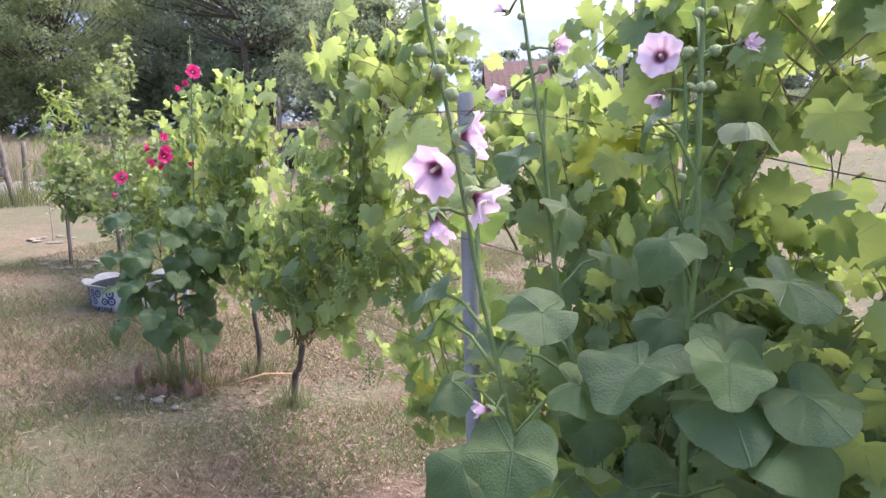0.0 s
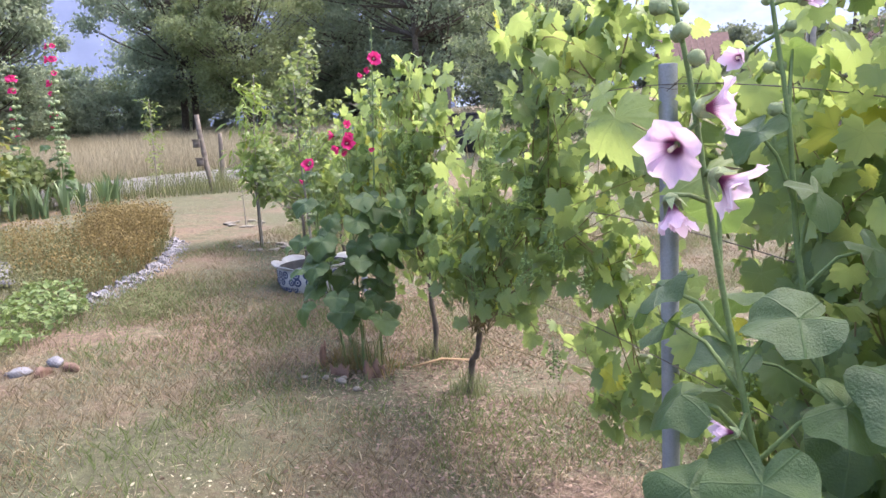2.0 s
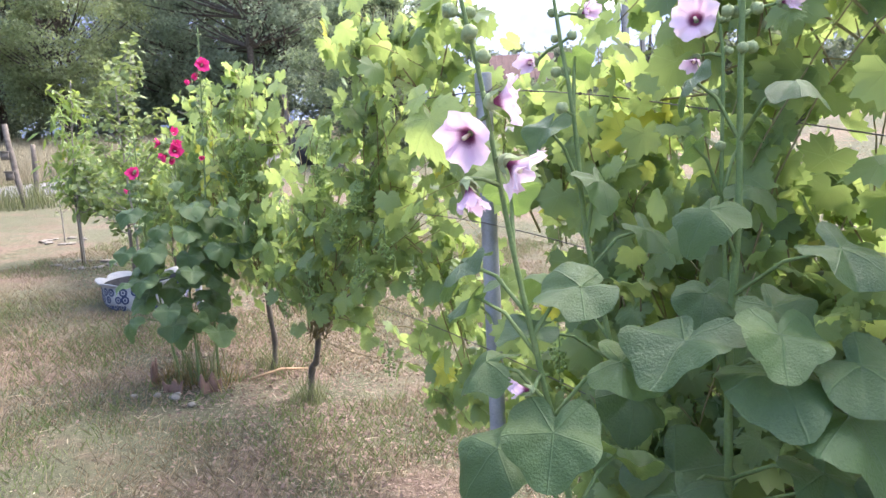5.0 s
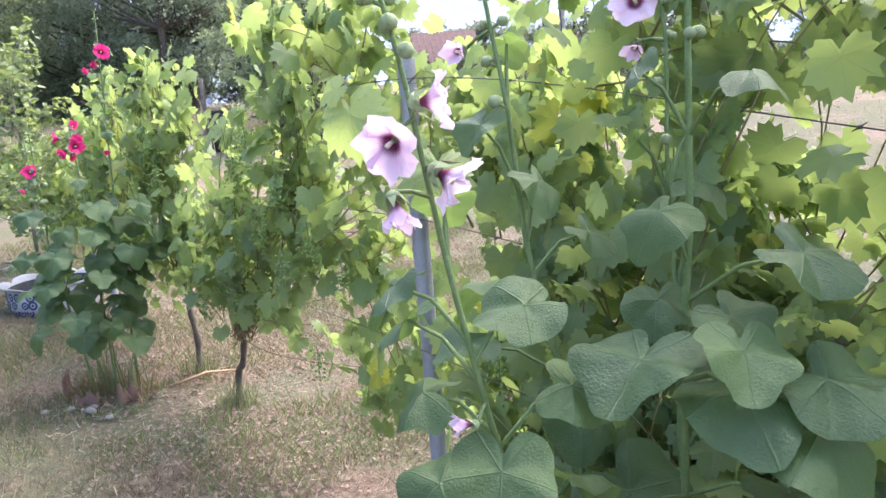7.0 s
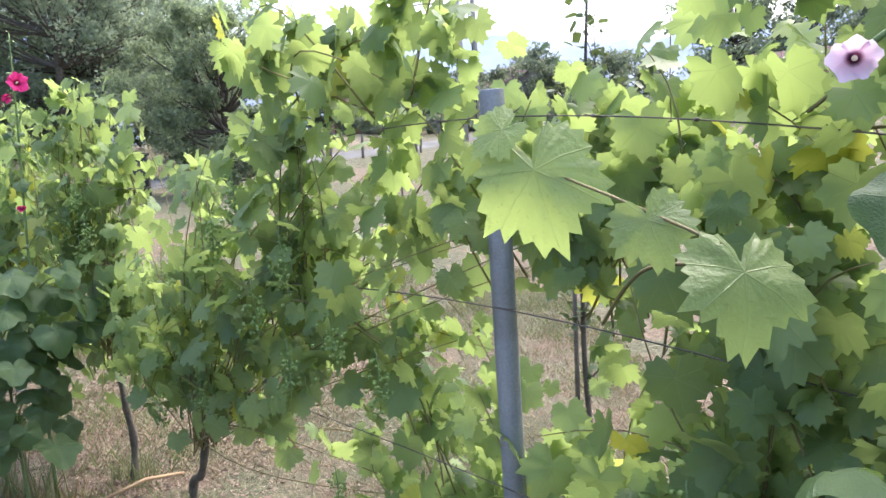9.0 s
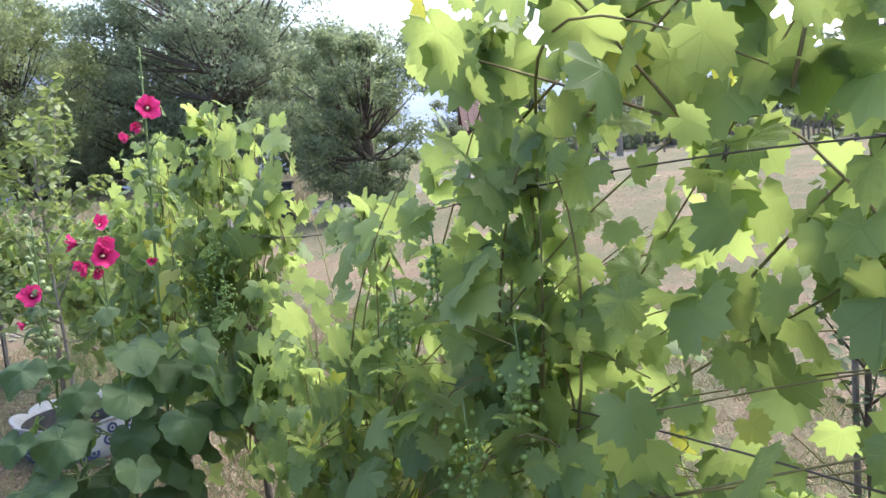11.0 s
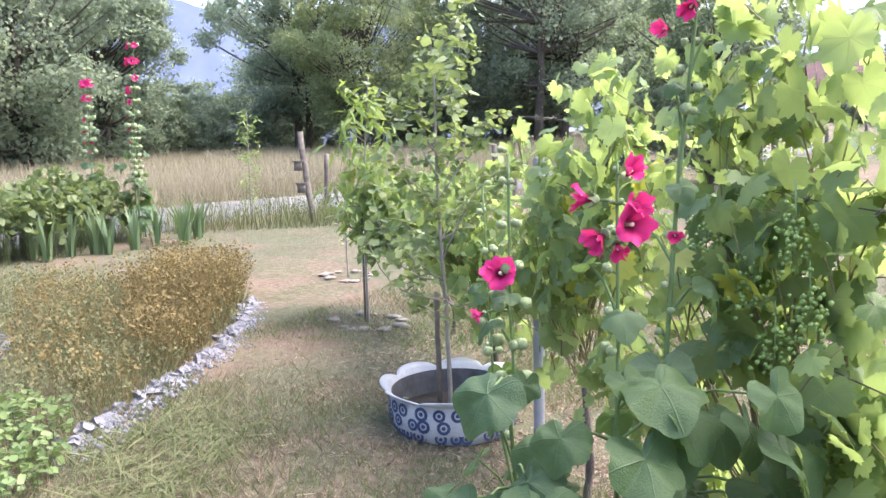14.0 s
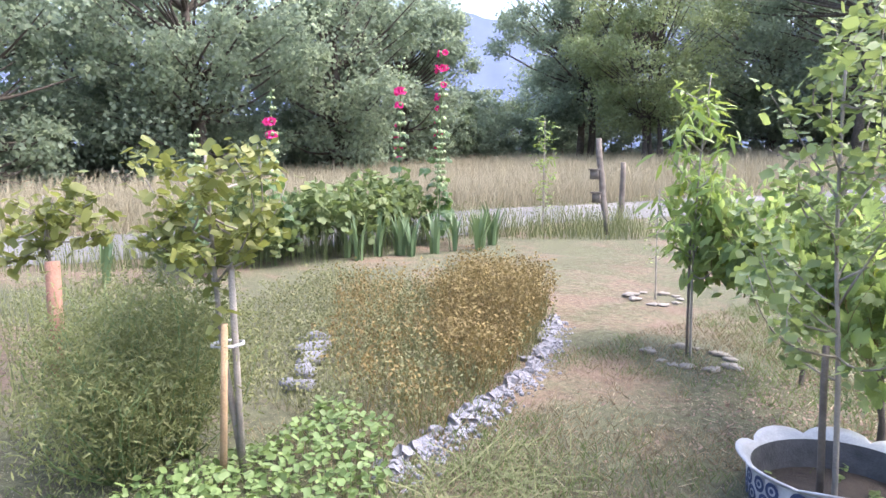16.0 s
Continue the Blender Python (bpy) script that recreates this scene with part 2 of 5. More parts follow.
def petal(name, pale, deep, throat, share=.4):
    """Petals: pale at the edge, deeper along fine veins, a dark eye at the base."""
    m, n, l, p = base_nodes(name)
    uv, sep = n.new("ShaderNodeUVMap"), n.new("ShaderNodeSeparateXYZ")
    uv.uv_map = "leaf"
    l.new(uv.outputs[0], sep.inputs[0])
    oi = n.new("ShaderNodeObjectInfo")
    q = sep.outputs[1]
    side = val(n, l, "DIVIDE", sep.outputs[0], q)
    vein = val(n, l, "ABSOLUTE", val(n, l, "SINE", val(n, l, "ADD", val(n, l, "MULTIPLY", side, 34.0), val(n, l, "MULTIPLY", noise_of(n, l, 3.0, 2), 3.0))))
    fade = val(n, l, "SUBTRACT", 1.0, ramp(n, l, q, .25, 1.0))
    tone = val(n, l, "ADD", val(n, l, "MULTIPLY", fade, .55), val(n, l, "MULTIPLY", oi.outputs["Random"], .25))
    tone = val(n, l, "ADD", tone, val(n, l, "MULTIPLY", val(n, l, "SUBTRACT", 1.0, ramp(n, l, vein, .0, .5)), .09))
    col = mix(n, l, tone, pale, deep)
    eye = val(n, l, "SUBTRACT", 1.0, ramp(n, l, val(n, l, "ADD", q, val(n, l, "MULTIPLY", vein, .09)), .22, .42))
    col = mix(n, l, eye, col, throat)
    l.new(col, p.inputs["Base Color"])
    p.inputs["Roughness"].default_value, p.inputs["Specular IOR Level"].default_value = .6, .15
    bp = n.new("ShaderNodeBump")
    bp.inputs["Strength"].default_value, bp.inputs["Distance"].default_value = .15, .006
    l.new(vein, bp.inputs["Height"])
    l.new(bp.outputs[0], p.inputs["Normal"])
    tr, mx = n.new("ShaderNodeBsdfTranslucent"), n.new("ShaderNodeMixShader")
    l.new(col, tr.inputs["Color"])
    mx.inputs[0].default_value = share
    l.new(p.outputs[0], mx.inputs[1]); l.new(tr.outputs[0], mx.inputs[2])
    l.new(mx.outputs[0], n["Material Output"].inputs["Surface"])
    return m


PINK = petal("pink_petal", (.78, .65, .75), (.66, .42, .6), (.17, .04, .1))
RED = petal("crimson_petal", (.66, .05, .22), (.48, .018, .11), (.2, .01, .05), .3)
POLLEN = surface("stamen", (.8, .68, .5), (.9, .8, .6), 80, 300, .9)
BUD = surface("green_bud", (.19, .26, .11), (.32, .38, .2), 70, 400, .8)
STEM = surface("green_stem", (.1, .17, .05), (.17, .24, .09), 20, 200, .7)
CANE = surface("vine_cane", (.17, .13, .06), (.24, .22, .085), 14, 160, .75)
BARK = surface("bark", (.055, .045, .035), (.14, .12, .095), 9, 60, .95, .8)
GREYBARK = surface("grey_bark", (.2, .18, .15), (.33, .3, .26), 9, 90, .9, .5)
PIPE = surface("galvanised_pipe", (.25, .27, .295), (.36, .38, .41), 8, 160, .5, .15, (.22, .21, .2), .3)
WIRE = surface("old_wire", (.1, .09, .085), (.18, .15, .13), 30, 200, .6, .2, metal=.6)
WOOD = surface("weathered_wood", (.1, .085, .07), (.21, .18, .15), 12, 90, .9, .6)
REDWOOD = surface("reddish_stake", (.2, .1, .065), (.3, .17, .115), 12, 90, .85, .5)
TANWOOD = surface("tan_stake", (.27, .18, .095), (.38, .27, .155), 12, 90, .85, .4)
CONCRETE = surface("concrete", (.3, .3, .295), (.42, .415, .4), 5, 60, .9, .4)
STONE = surface("pale_stone", (.14, .145, .165), (.24, .245, .27), 14, 90, .95, .8, (.3, .31, .35))
FLAT = surface("grey_field_stone", (.18, .165, .14), (.28, .26, .22), 8, 80, .9, .7)
TERRACOTTA = surface("terracotta", (.12, .07, .05), (.2, .125, .095), 10, 90, .9, .4, (.13, .1, .075))
TYRE_IN = surface("tyre_inside", (.05, .052, .055), (.11, .11, .115), 12, 90, .75, .4)
WHITE = surface("chalky_white_paint", (.38, .39, .4), (.5, .51, .52), 12, 120, .7, .2, (.5, .5, .48))
BLUE = surface("navy_paint", (.018, .034, .09), (.04, .066, .15), 30, 160, .6, .15)
SOIL = surface("dark_soil", (.025, .02, .016), (.055, .043, .033), 20, 120, 1, .8)
ROOF = surface("red_roof_tile", (.085, .05, .047), (.135, .082, .074), 4, 30, .9, .5)
BRICK = surface("brick_wall", (.35, .15, .09), (.46, .24, .16), 3, 30, .9, .4)
PLASTER = surface("grey_plaster", (.26, .26, .26), (.34, .33, .32), 2, 30, .9, .3)
DARK = surface("dark_opening", (.02, .02, .025), (.04, .04, .045), 2, 30, .6, .1)
ROAD = surface("pale_gravel", (.085, .085, .083), (.125, .125, .12), 1.2, 35, .95, .6, (.17, .165, .155))


def ground_material():
    m, n, l, p = base_nodes("dry_lawn")
    big, mid, fine, tiny = noise_of(n, l, .35, 4), noise_of(n, l, 1.9, 6, rough=.75), noise_of(n, l, 22, 6, rough=.8), noise_of(n, l, 110, 4)
    straw, earth, green = (.215, .17, .112), (.165, .117, .08), (.075, .095, .042)
    col = mix(n, l, ramp(n, l, mid, .38, .62), earth, straw)
    col = mix(n, l, val(n, l, "MULTIPLY", ramp(n, l, val(n, l, "ADD", val(n, l, "MULTIPLY", big, .6), val(n, l, "MULTIPLY", mid, .5)), .47, .57), .8), col, green)
    col = mix(n, l, ramp(n, l, fine, .38, .6), mix(n, l, 1.0, col, (.42, .4, .37), "MULTIPLY"), col)
    col = mix(n, l, ramp(n, l, tiny, .62, .75), col, (.46, .42, .33))
    l.new(col, p.inputs["Base Color"])
    p.inputs["Roughness"].default_value = 1.0
    bp = n.new("ShaderNodeBump")
    bp.inputs["Strength"].default_value, bp.inputs["Distance"].default_value = .8, .03
    l.new(val(n, l, "ADD", fine, val(n, l, "MULTIPLY", tiny, .4)), bp.inputs["Height"])
    l.new(bp.outputs[0], p.inputs["Normal"])
    return m


GROUND = ground_material()


# Air haze put into the surface: bluish base colour that also glows faintly.
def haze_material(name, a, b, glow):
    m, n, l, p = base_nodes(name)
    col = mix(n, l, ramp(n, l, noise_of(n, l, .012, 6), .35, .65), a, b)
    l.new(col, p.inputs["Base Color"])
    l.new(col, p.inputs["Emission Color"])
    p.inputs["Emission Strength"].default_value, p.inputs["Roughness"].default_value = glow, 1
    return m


# ---- ground, road, distance ----
def build_ground():
    k = np.linspace(-1, 1, 241)
    g = np.sign(k) * (np.sinh(np.abs(k) * 6.2) / np.sinh(6.2)) * 2400
    X, Y = np.meshgrid(g - 2.5, g + 5, indexing="ij")
    Z = terrain(X, Y)
    bumps = .012 * np.sin(X * 3.1 + 1.3 * np.sin(Y * 2.3)) * np.sin(Y * 2.7 + np.sin(X * 1.9))
    Z = Z + bumps * (np.hypot(X, Y) < 25)
    n = len(g)
    idx = np.arange(n * n).reshape(n, n)
    f = np.stack((idx[:-1, :-1], idx[1:, :-1], idx[1:, 1:], idx[:-1, 1:]), -1).reshape(-1, 4)
    geo = Geo()
    geo.add(np.stack((X, Y, Z), -1).reshape(-1, 3), f.tolist())
    single("ground", geo, GROUND, "dry trampled lawn, straw-coloured with green patches", "ground", "structure", base=(0, 0, 0))


ROAD_LINE = np.array([(-18, -9), (-13.2, 2), (-11.9, 6), (-11.4, 9.5), (-11.2, 12.8), (-10.2, 16), (-8.4, 20), (-6.2, 24.5), (-3.7, 29.5), (-.5, 34.5), (3.2, 42), (9, 50), (22, 60), (60, 80)], float)


def smooth_line(pts, step=.4):
    pts = np.asarray(pts, float)
    out = []
    for i in range(len(pts) - 1):
        p0, p1, p2, p3 = pts[max(i - 1, 0)], pts[i], pts[i + 1], pts[min(i + 2, len(pts) - 1)]
        k = max(2, int(np.linalg.norm(p2 - p1) / step))
        for t in np.linspace(0, 1, k, endpoint=False):
            out.append(.5 * (2 * p1 + (p2 - p0) * t + (2 * p0 - 5 * p1 + 4 * p2 - p3) * t * t + (3 * p1 - p0 - 3 * p2 + p3) * t ** 3))
    out.append(pts[-1])
    return np.array(out)


ROAD_SMOOTH = smooth_line(ROAD_LINE, .5)


def build_road():
    c = ROAD_SMOOTH
    d = unit(np.gradient(c, axis=0))
    s = np.stack((-d[:, 1], d[:, 0]), -1)
    geo, rows_ = Geo(), []
    for o in np.linspace(-1.25, 1.25, 7):
        w = o * (1 + .12 * np.sin(np.arange(len(c)) * .7 + (o > 0) * 2))
        p = c + s * w[:, None]
        edge = .0 if abs(o) > 1.2 else .03
        rows_.append(np.column_stack((p, terrain(p[:, 0], p[:, 1]) + .012 + edge * .5)))
    v = np.stack(rows_, 1)
    n, k = v.shape[:2]
    idx = np.arange(n * k).reshape(n, k)
    f = np.stack((idx[:-1, :-1], idx[:-1, 1:], idx[1:, 1:], idx[1:, :-1]), -1).reshape(-1, 4)
    geo.add(v.reshape(-1, 3), f.tolist())
    single("road", geo, ROAD, "pale grey gravel lane beyond the garden", "road", "structure", base=(0, 0, 0))


def ridge(name, dist, az0, az1, heights, mat_, label):
    """A far mountain: a ridge of uneven height with a sloping face."""
    az = np.radians(np.linspace(az0, az1, 160))
    base_h = np.interp(np.linspace(0, 1, 160), np.linspace(0, 1, len(heights)), heights)
    j = np.array([noise.fractal((a * 9, dist * .01, 0), 1, 2, 6) for a in az])
    geo, rows_ = Geo(), []
    for t in np.linspace(0, 1, 14):
        r = dist * (1 + .25 * t)
        k = np.array([noise.fractal((a * 30, t * 5, dist * .003), 1, 2, 5) for a in az])
        h = np.tan(np.radians(base_h + .5 * j)) * r * (t ** .8) + k * dist * .012 * t * (1 - t) * 4
        rows_.append(np.stack((np.sin(az) * r, np.cos(az) * r, h - 4 * (1 - t)), -1))
    v = np.stack(rows_, 1)
    n, k = v.shape[:2]
    idx = np.arange(n * k).reshape(n, k)
    f = np.stack((idx[:-1, :-1], idx[:-1, 1:], idx[1:, 1:], idx[1:, :-1]), -1).reshape(-1, 4)
    geo.add(v.reshape(-1, 3), f.tolist())
    single(name, geo, mat_, label, "mountain", "structure", base=(0, 0, 0))


build_ground()
build_road()
# Both ridge materials carry painted haze: pale blue tones, slight emission.
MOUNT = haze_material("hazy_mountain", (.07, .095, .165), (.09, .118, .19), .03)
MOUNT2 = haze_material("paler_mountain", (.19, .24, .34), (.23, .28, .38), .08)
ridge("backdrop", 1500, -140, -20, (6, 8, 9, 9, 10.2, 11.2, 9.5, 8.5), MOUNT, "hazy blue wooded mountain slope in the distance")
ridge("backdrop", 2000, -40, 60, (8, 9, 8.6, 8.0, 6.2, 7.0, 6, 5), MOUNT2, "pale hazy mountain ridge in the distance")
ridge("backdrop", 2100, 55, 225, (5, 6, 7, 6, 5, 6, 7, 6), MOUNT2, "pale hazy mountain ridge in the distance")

# ---- leaf and flower shapes ----
def polar_leaf(angles, radii, n, rings, droop, fold, wave, teeth, seed, soft=0, quilt=0.0):
    """A leaf in the xy plane, stalk at the origin, tip along +y: triangles and leaf coordinates."""
    r = np.random.default_rng(seed)
    a = np.linspace(-math.pi, math.pi, n, endpoint=False) + math.pi / n
    rad = np.interp(np.abs(np.degrees(a)), angles, radii) * (1 + teeth * np.where(np.arange(n) % 2, 1, -1)) * (1 + .06 * (r.random(n) - .5))
    for _ in range(soft):
        rad = .25 * np.roll(rad, 1) + .5 * rad + .25 * np.roll(rad, -1)
    v, f = [(0, 0, 0)], []
    ph = r.random() * 6
    for k in range(1, rings + 1):
        q = k / rings
        x, y = np.sin(a) * rad * q, np.cos(a) * rad * q
        z = -droop * (x * x + y * y) + fold * np.abs(x) + wave * q * np.sin(a * 3 + ph) * rad
        z = z + quilt * (np.sin(x * 11 + ph) * np.sin(y * 10 + 2 * ph) * (.4 + .6 * q) + .8 * q * np.cos(a * 5))
        v += list(zip(x, y, z))
    for j in range(n):
        k = (j + 1) % n
        f.append((0, 1 + j, 1 + k))
        for q in range(rings - 1):
            b, c = 1 + q * n, 1 + (q + 1) * n
            f += [(b + j, c + j, c + k), (b + j, c + k, b + k)]
    v = np.array(v, float)
    return v, np.array(f), v[:, :2].copy()


GRAPE_A, GRAPE_R = (0, 16, 33, 46, 60, 78, 94, 112, 134, 156, 180), (1.0, .89, .72, .82, .92, .8, .68, .77, .73, .6, .08)
MALLOW_A, MALLOW_R = (0, 20, 36, 54, 72, 92, 112, 136, 160, 180), (.95, .85, .71, .85, .82, .68, .78, .74, .6, .1)
OVAL_A, OVAL_R = (0, 8, 20, 40, 60, 90, 180), (1.0, .8, .5, .32, .25, .2, .05)
grape_leaves = [polar_leaf(GRAPE_A, GRAPE_R, 44, 2, d, f, .1, .085, i, 0, .035) for i, (d, f) in enumerate(((.2, .12), (.4, .2), (.12, -.1), (.55, .1), (.3, .3)))]
grape_simple = [polar_leaf(GRAPE_A, GRAPE_R, 30, 1, d, f, .1, .09, i + 9, 0, .04) for i, (d, f) in enumerate(((.3, .15), (.45, .1)))]
mallow_leaves = [polar_leaf(MALLOW_A, MALLOW_R, 44, 5, d, f, .17, .055, i + 20, 1, .045) for i, (d, f) in enumerate(((.25, .1), (.45, .15), (.15, .2), (.6, .05)))]
oval = polar_leaf(OVAL_A, OVAL_R, 10, 1, .25, .35, .02, 0, 40)
lance = (np.array(((0, 0, 0), (.1, .35, .03), (-.1, .35, .03), (.07, .75, -.05), (-.07, .75, -.05), (0, 1, -.16)), float),
         np.array(((0, 1, 2), (1, 3, 4), (1, 4, 2), (3, 5, 4))), np.array(((0, 0), (.1, .35), (-.1, .35), (.07, .75), (-.07, .75), (0, 1)), float))
blade = (np.array(((-.5, 0, 0), (.5, 0, 0), (.25, .05, .6), (-.3, .04, .55), (0, .25, 1)), float), np.array(((0, 1, 2), (0, 2, 3), (3, 2, 4))))


def shape_mesh(name, shape, material):
    g = Geo()
    g.add(shape[0], shape[1].tolist(), shape[2] + (.0, 1e-6))
    return mesh_of(name, g, material)


GRAPE_MESH = [shape_mesh("leaf", s, GRAPE) for s in grape_leaves]
MALLOW_MESH = [shape_mesh("leaf", s, MALLOW) for s in mallow_leaves]
PEAR_MESH = shape_mesh("leaf", oval, PEAR)
APPLE_MESH, YOUNG_MESH, PEACH_MESH = shape_mesh("leaf", oval, APPLE), shape_mesh("leaf", oval, YOUNG), shape_mesh("leaf", lance, PEACH)


def flower_shape(material, open_, seed):
    """Five broad overlapping petals in a funnel, axis +z, radius 1."""
    r = np.random.default_rng(seed)
    g = Geo()
    for k in range(5):
        a0 = k * 2 * math.pi / 5
        v, f, uv = [], [], []
        nu, nv = 9, 7
        ruff, lean, long = r.random() * 6, r.normal() * .1, 1 + .11 * r.normal()
        for j in range(nv):
            q = j / (nv - 1)
            for i in range(nu):
                p = (i / (nu - 1) - .5) * 2
                a = a0 + p * (.7 + .12 * q) + lean * q
                rr = open_ * (.1 + .9 * q * long) * (1 - .24 * p * p * q * q) * (1 + .07 * q ** 3 * math.sin(p * 7 + ruff))
                z = (1.35 - open_ * .55) * q ** .8 * .9 - .24 * q ** 4 * open_ + .14 * q * q * math.sin(p * 4.6 + ruff) + .07 * p * q + .12 * q * q * math.sin(k * 2.1 + ruff)
                v.append((rr * math.cos(a), rr * math.sin(a), z))
                uv.append((p * .4 * (q + .01), q + .01))
        for j in range(nv - 1):
            for i in range(nu - 1):
                b = j * nu + i
                f.append((b, b + 1, b + nu + 1, b + nu))
        g.add(v, f, uv)
    return mesh_of("petals", g, material)


def cone_geo(r0, r1, h, sides=10, z0=0.0):
    g = Geo()
    g.tube([(0, 0, z0), (0, 0, z0 + h * .5), (0, 0, z0 + h)], [r0, (r0 + r1) * .55, r1], sides)
    return g


def calyx_geo():
    g = Geo()
    g.tube([(0, 0, -.3), (0, 0, -.2), (0, 0, -.08), (0, 0, -.01)], [.08, .22, .27, .08], 8)
    for k in range(5):
        a = k * 1.2566 + .3
        c, s = math.cos(a), math.sin(a)
        g.add([(c * .24 - s * .14, s * .24 + c * .14, -.1), (c * .24 + s * .14, s * .24 - c * .14, -.1), (c * .5, s * .5, .3)], [(0, 1, 2)])
    return g


PINK_OPEN, PINK_MID, PINK_HALF = flower_shape(PINK, 1.0, 1), flower_shape(PINK, .8, 5), flower_shape(PINK, .55, 2)
RED_OPEN, RED_HALF = flower_shape(RED, .85, 3), flower_shape(RED, .6, 4)
STAMEN_MESH = mesh_of("stamen", cone_geo(.05, .075, .38, 8, .05), POLLEN)
CALYX_MESH = mesh_of("calyx", calyx_geo(), BUD)


def bud_geo():
    g = Geo()
    g.tube([(0, 0, -.9), (0, 0, -.6), (0, 0, 0), (0, 0, .55), (0, 0, .9)], [.25, .8, 1.0, .6, .08], 8)
    for k in range(4):
        a = k * 1.57
        c, s = math.cos(a), math.sin(a)
        g.add([(c * .75 - s * .4, s * .75 + c * .4, -.5), (c * .75 + s * .4, s * .75 - c * .4, -.5), (c * .95, s * .95, .6)], [(0, 1, 2)])
    return g


BUD_MESH = mesh_of("bud", bud_geo(), BUD)


def axis_matrix(p, axis, scale, spin=0.0):
    m = Vector(axis).to_track_quat("Z", "Y").to_matrix().to_4x4()
    return Matrix.Translation(p) @ m @ Matrix.Rotation(spin, 4, "Z") @ Matrix.Scale(scale, 4)


def bloom(parent, p, axis, radius, petals, spin=0.0):
    m = axis_matrix(p, axis, radius, spin)
    ob = piece("flower", petals, parent, m)
    for name, me in (("calyx", CALYX_MESH), ("stamen", STAMEN_MESH)):
        o = new(name, me)
        o.parent = ob
    return ob


def spline(pts, k=6):
    return smooth_line(np.asarray(pts, float), np.linalg.norm(np.diff(np.asarray(pts, float), axis=0), axis=1).mean() / k)


def along(line, z):
    i = int(np.argmin(np.abs(line[:, 2] - z)))
    return line[i]


def hollyhock(label, stems, blooms, leaves, petals, buds, seed, bloom_label="", group="hollyhocks"):
    """stems: lists of points from the ground up with a foot radius; blooms: place, axis, radius, mesh;
    leaves: place, size, turn; buds: stem index, from z, to z, count, size."""
    r = np.random.default_rng(seed)
    b = stems[0][0][0]
    base = (b[0], b[1], gz(b[0], b[1]))
    ob = thing("hollyhock", base, label, "hollyhock", group)
    lines = []
    for pts, rad in stems:
        pts = [(pts[0][0], pts[0][1], gz(pts[0][0], pts[0][1]) - .02)] + list(pts[1:])
        line = spline(pts)
        lines.append(line)
        g = Geo()
        g.tube(line, np.linspace(rad, rad * .35, len(line)), 8)
        part("stem", g, STEM, ob)
    for p, axis, rad, me in blooms:
        fl = bloom(ob, p, axis, rad, me, r.random() * 6)
        if bloom_label:
            tagged(fl, bloom_label)
        near = min((ln[int(np.argmin(np.linalg.norm(ln - np.array(p), axis=1)))] for ln in lines), key=lambda q: np.linalg.norm(q - np.array(p)))
        g = Geo()
        back = np.array(p) - unit(axis) * rad * .25
        g.tube([near, (near + back) / 2 + (0, 0, .004), back], [.0035, .003, .003], 5)
        part("flower_stalk", g, STEM, ob)
    for i, z0, z1, n, size in buds:
        for z in np.linspace(z0, z1, n):
            p = along(lines[i], z + r.normal() * .006)
            a = r.random() * 6.28
            out = np.array((math.cos(a), math.sin(a), .55))
            s = size * (1 - .55 * (z - z0) / max(z1 - z0, .01)) * (.8 + .4 * r.random())
            q = p + out * s * 2.0
            piece("bud", BUD_MESH, ob, axis_matrix(q, out + (0, 0, .4), s, a))
            if r.random() < .5:
                g = Geo()
                g.tube([p, q], [.003, .003], 4, False)
                part("bud_stalk", g, STEM, ob)
    for k, (p, size, n, tip) in enumerate(leaves):
        p = np.asarray(p, float)
        ln = min(lines, key=lambda q: np.min(np.linalg.norm(q[:, :2] - p[:2], axis=1)))
        foot = along(ln, p[2] - .06 - .05 * r.random())
        g = Geo()
        g.tube([foot, (foot + p) / 2 + (0, 0, .02), p], [.004, .0032, .0026], 5, False)
        part("leaf_stalk", g, STEM, ob)
        m3 = frames_of(np.array([n], float), np.array([tip], float), [size])[0]
        piece("leaf", MALLOW_MESH[k % 4], ob, to_matrix(m3, p))
    return ob


def stem_leaves(line_pts, z0, z1, n, size0, size1, r, spread=.12):
    """Leaves that stand off a stem all round, larger below."""
    line = spline(line_pts)
    out = []
    for z in np.linspace(z0, z1, n):
        q = (z - z0) / max(z1 - z0, .01)
        a = r.random() * 6.28
        d = np.array((math.cos(a), math.sin(a), 0))
        p = along(line, z) + d * (spread * (1.2 - .7 * q)) * (.6 + .8 * r.random()) + (0, 0, .02)
        nrm = d * .55 + np.array((0, 0, .75)) + r.normal(size=3) * .25
        out.append((p, (size0 + (size1 - size0) * q) * (.75 + .5 * r.random()), nrm, d + np.array((0, 0, -.6)) + r.normal(size=3) * .2))
    return out


# ---- the vine row ----
ROW0, ROW_D = np.array((.25, 2.525)), np.array((-.647, .762))
ROW_N = np.array((-.762, -.647))


def row_at(s, off=0.0, z=0.0):
    p = ROW0 + ROW_D * s + ROW_N * off
    return np.array((p[0], p[1], gz(p[0], p[1]) + z))


def cane_line(a, b, sag, r, k=7):
    a, b = np.asarray(a, float), np.asarray(b, float)
    t = np.linspace(0, 1, k)[:, None]
    mid = r.normal(size=3) * min(.09, .03 + .06 * float(np.linalg.norm(b - a)))
    return a + (b - a) * t + np.sin(t * np.pi) * (mid + np.array((0, 0, sag)))


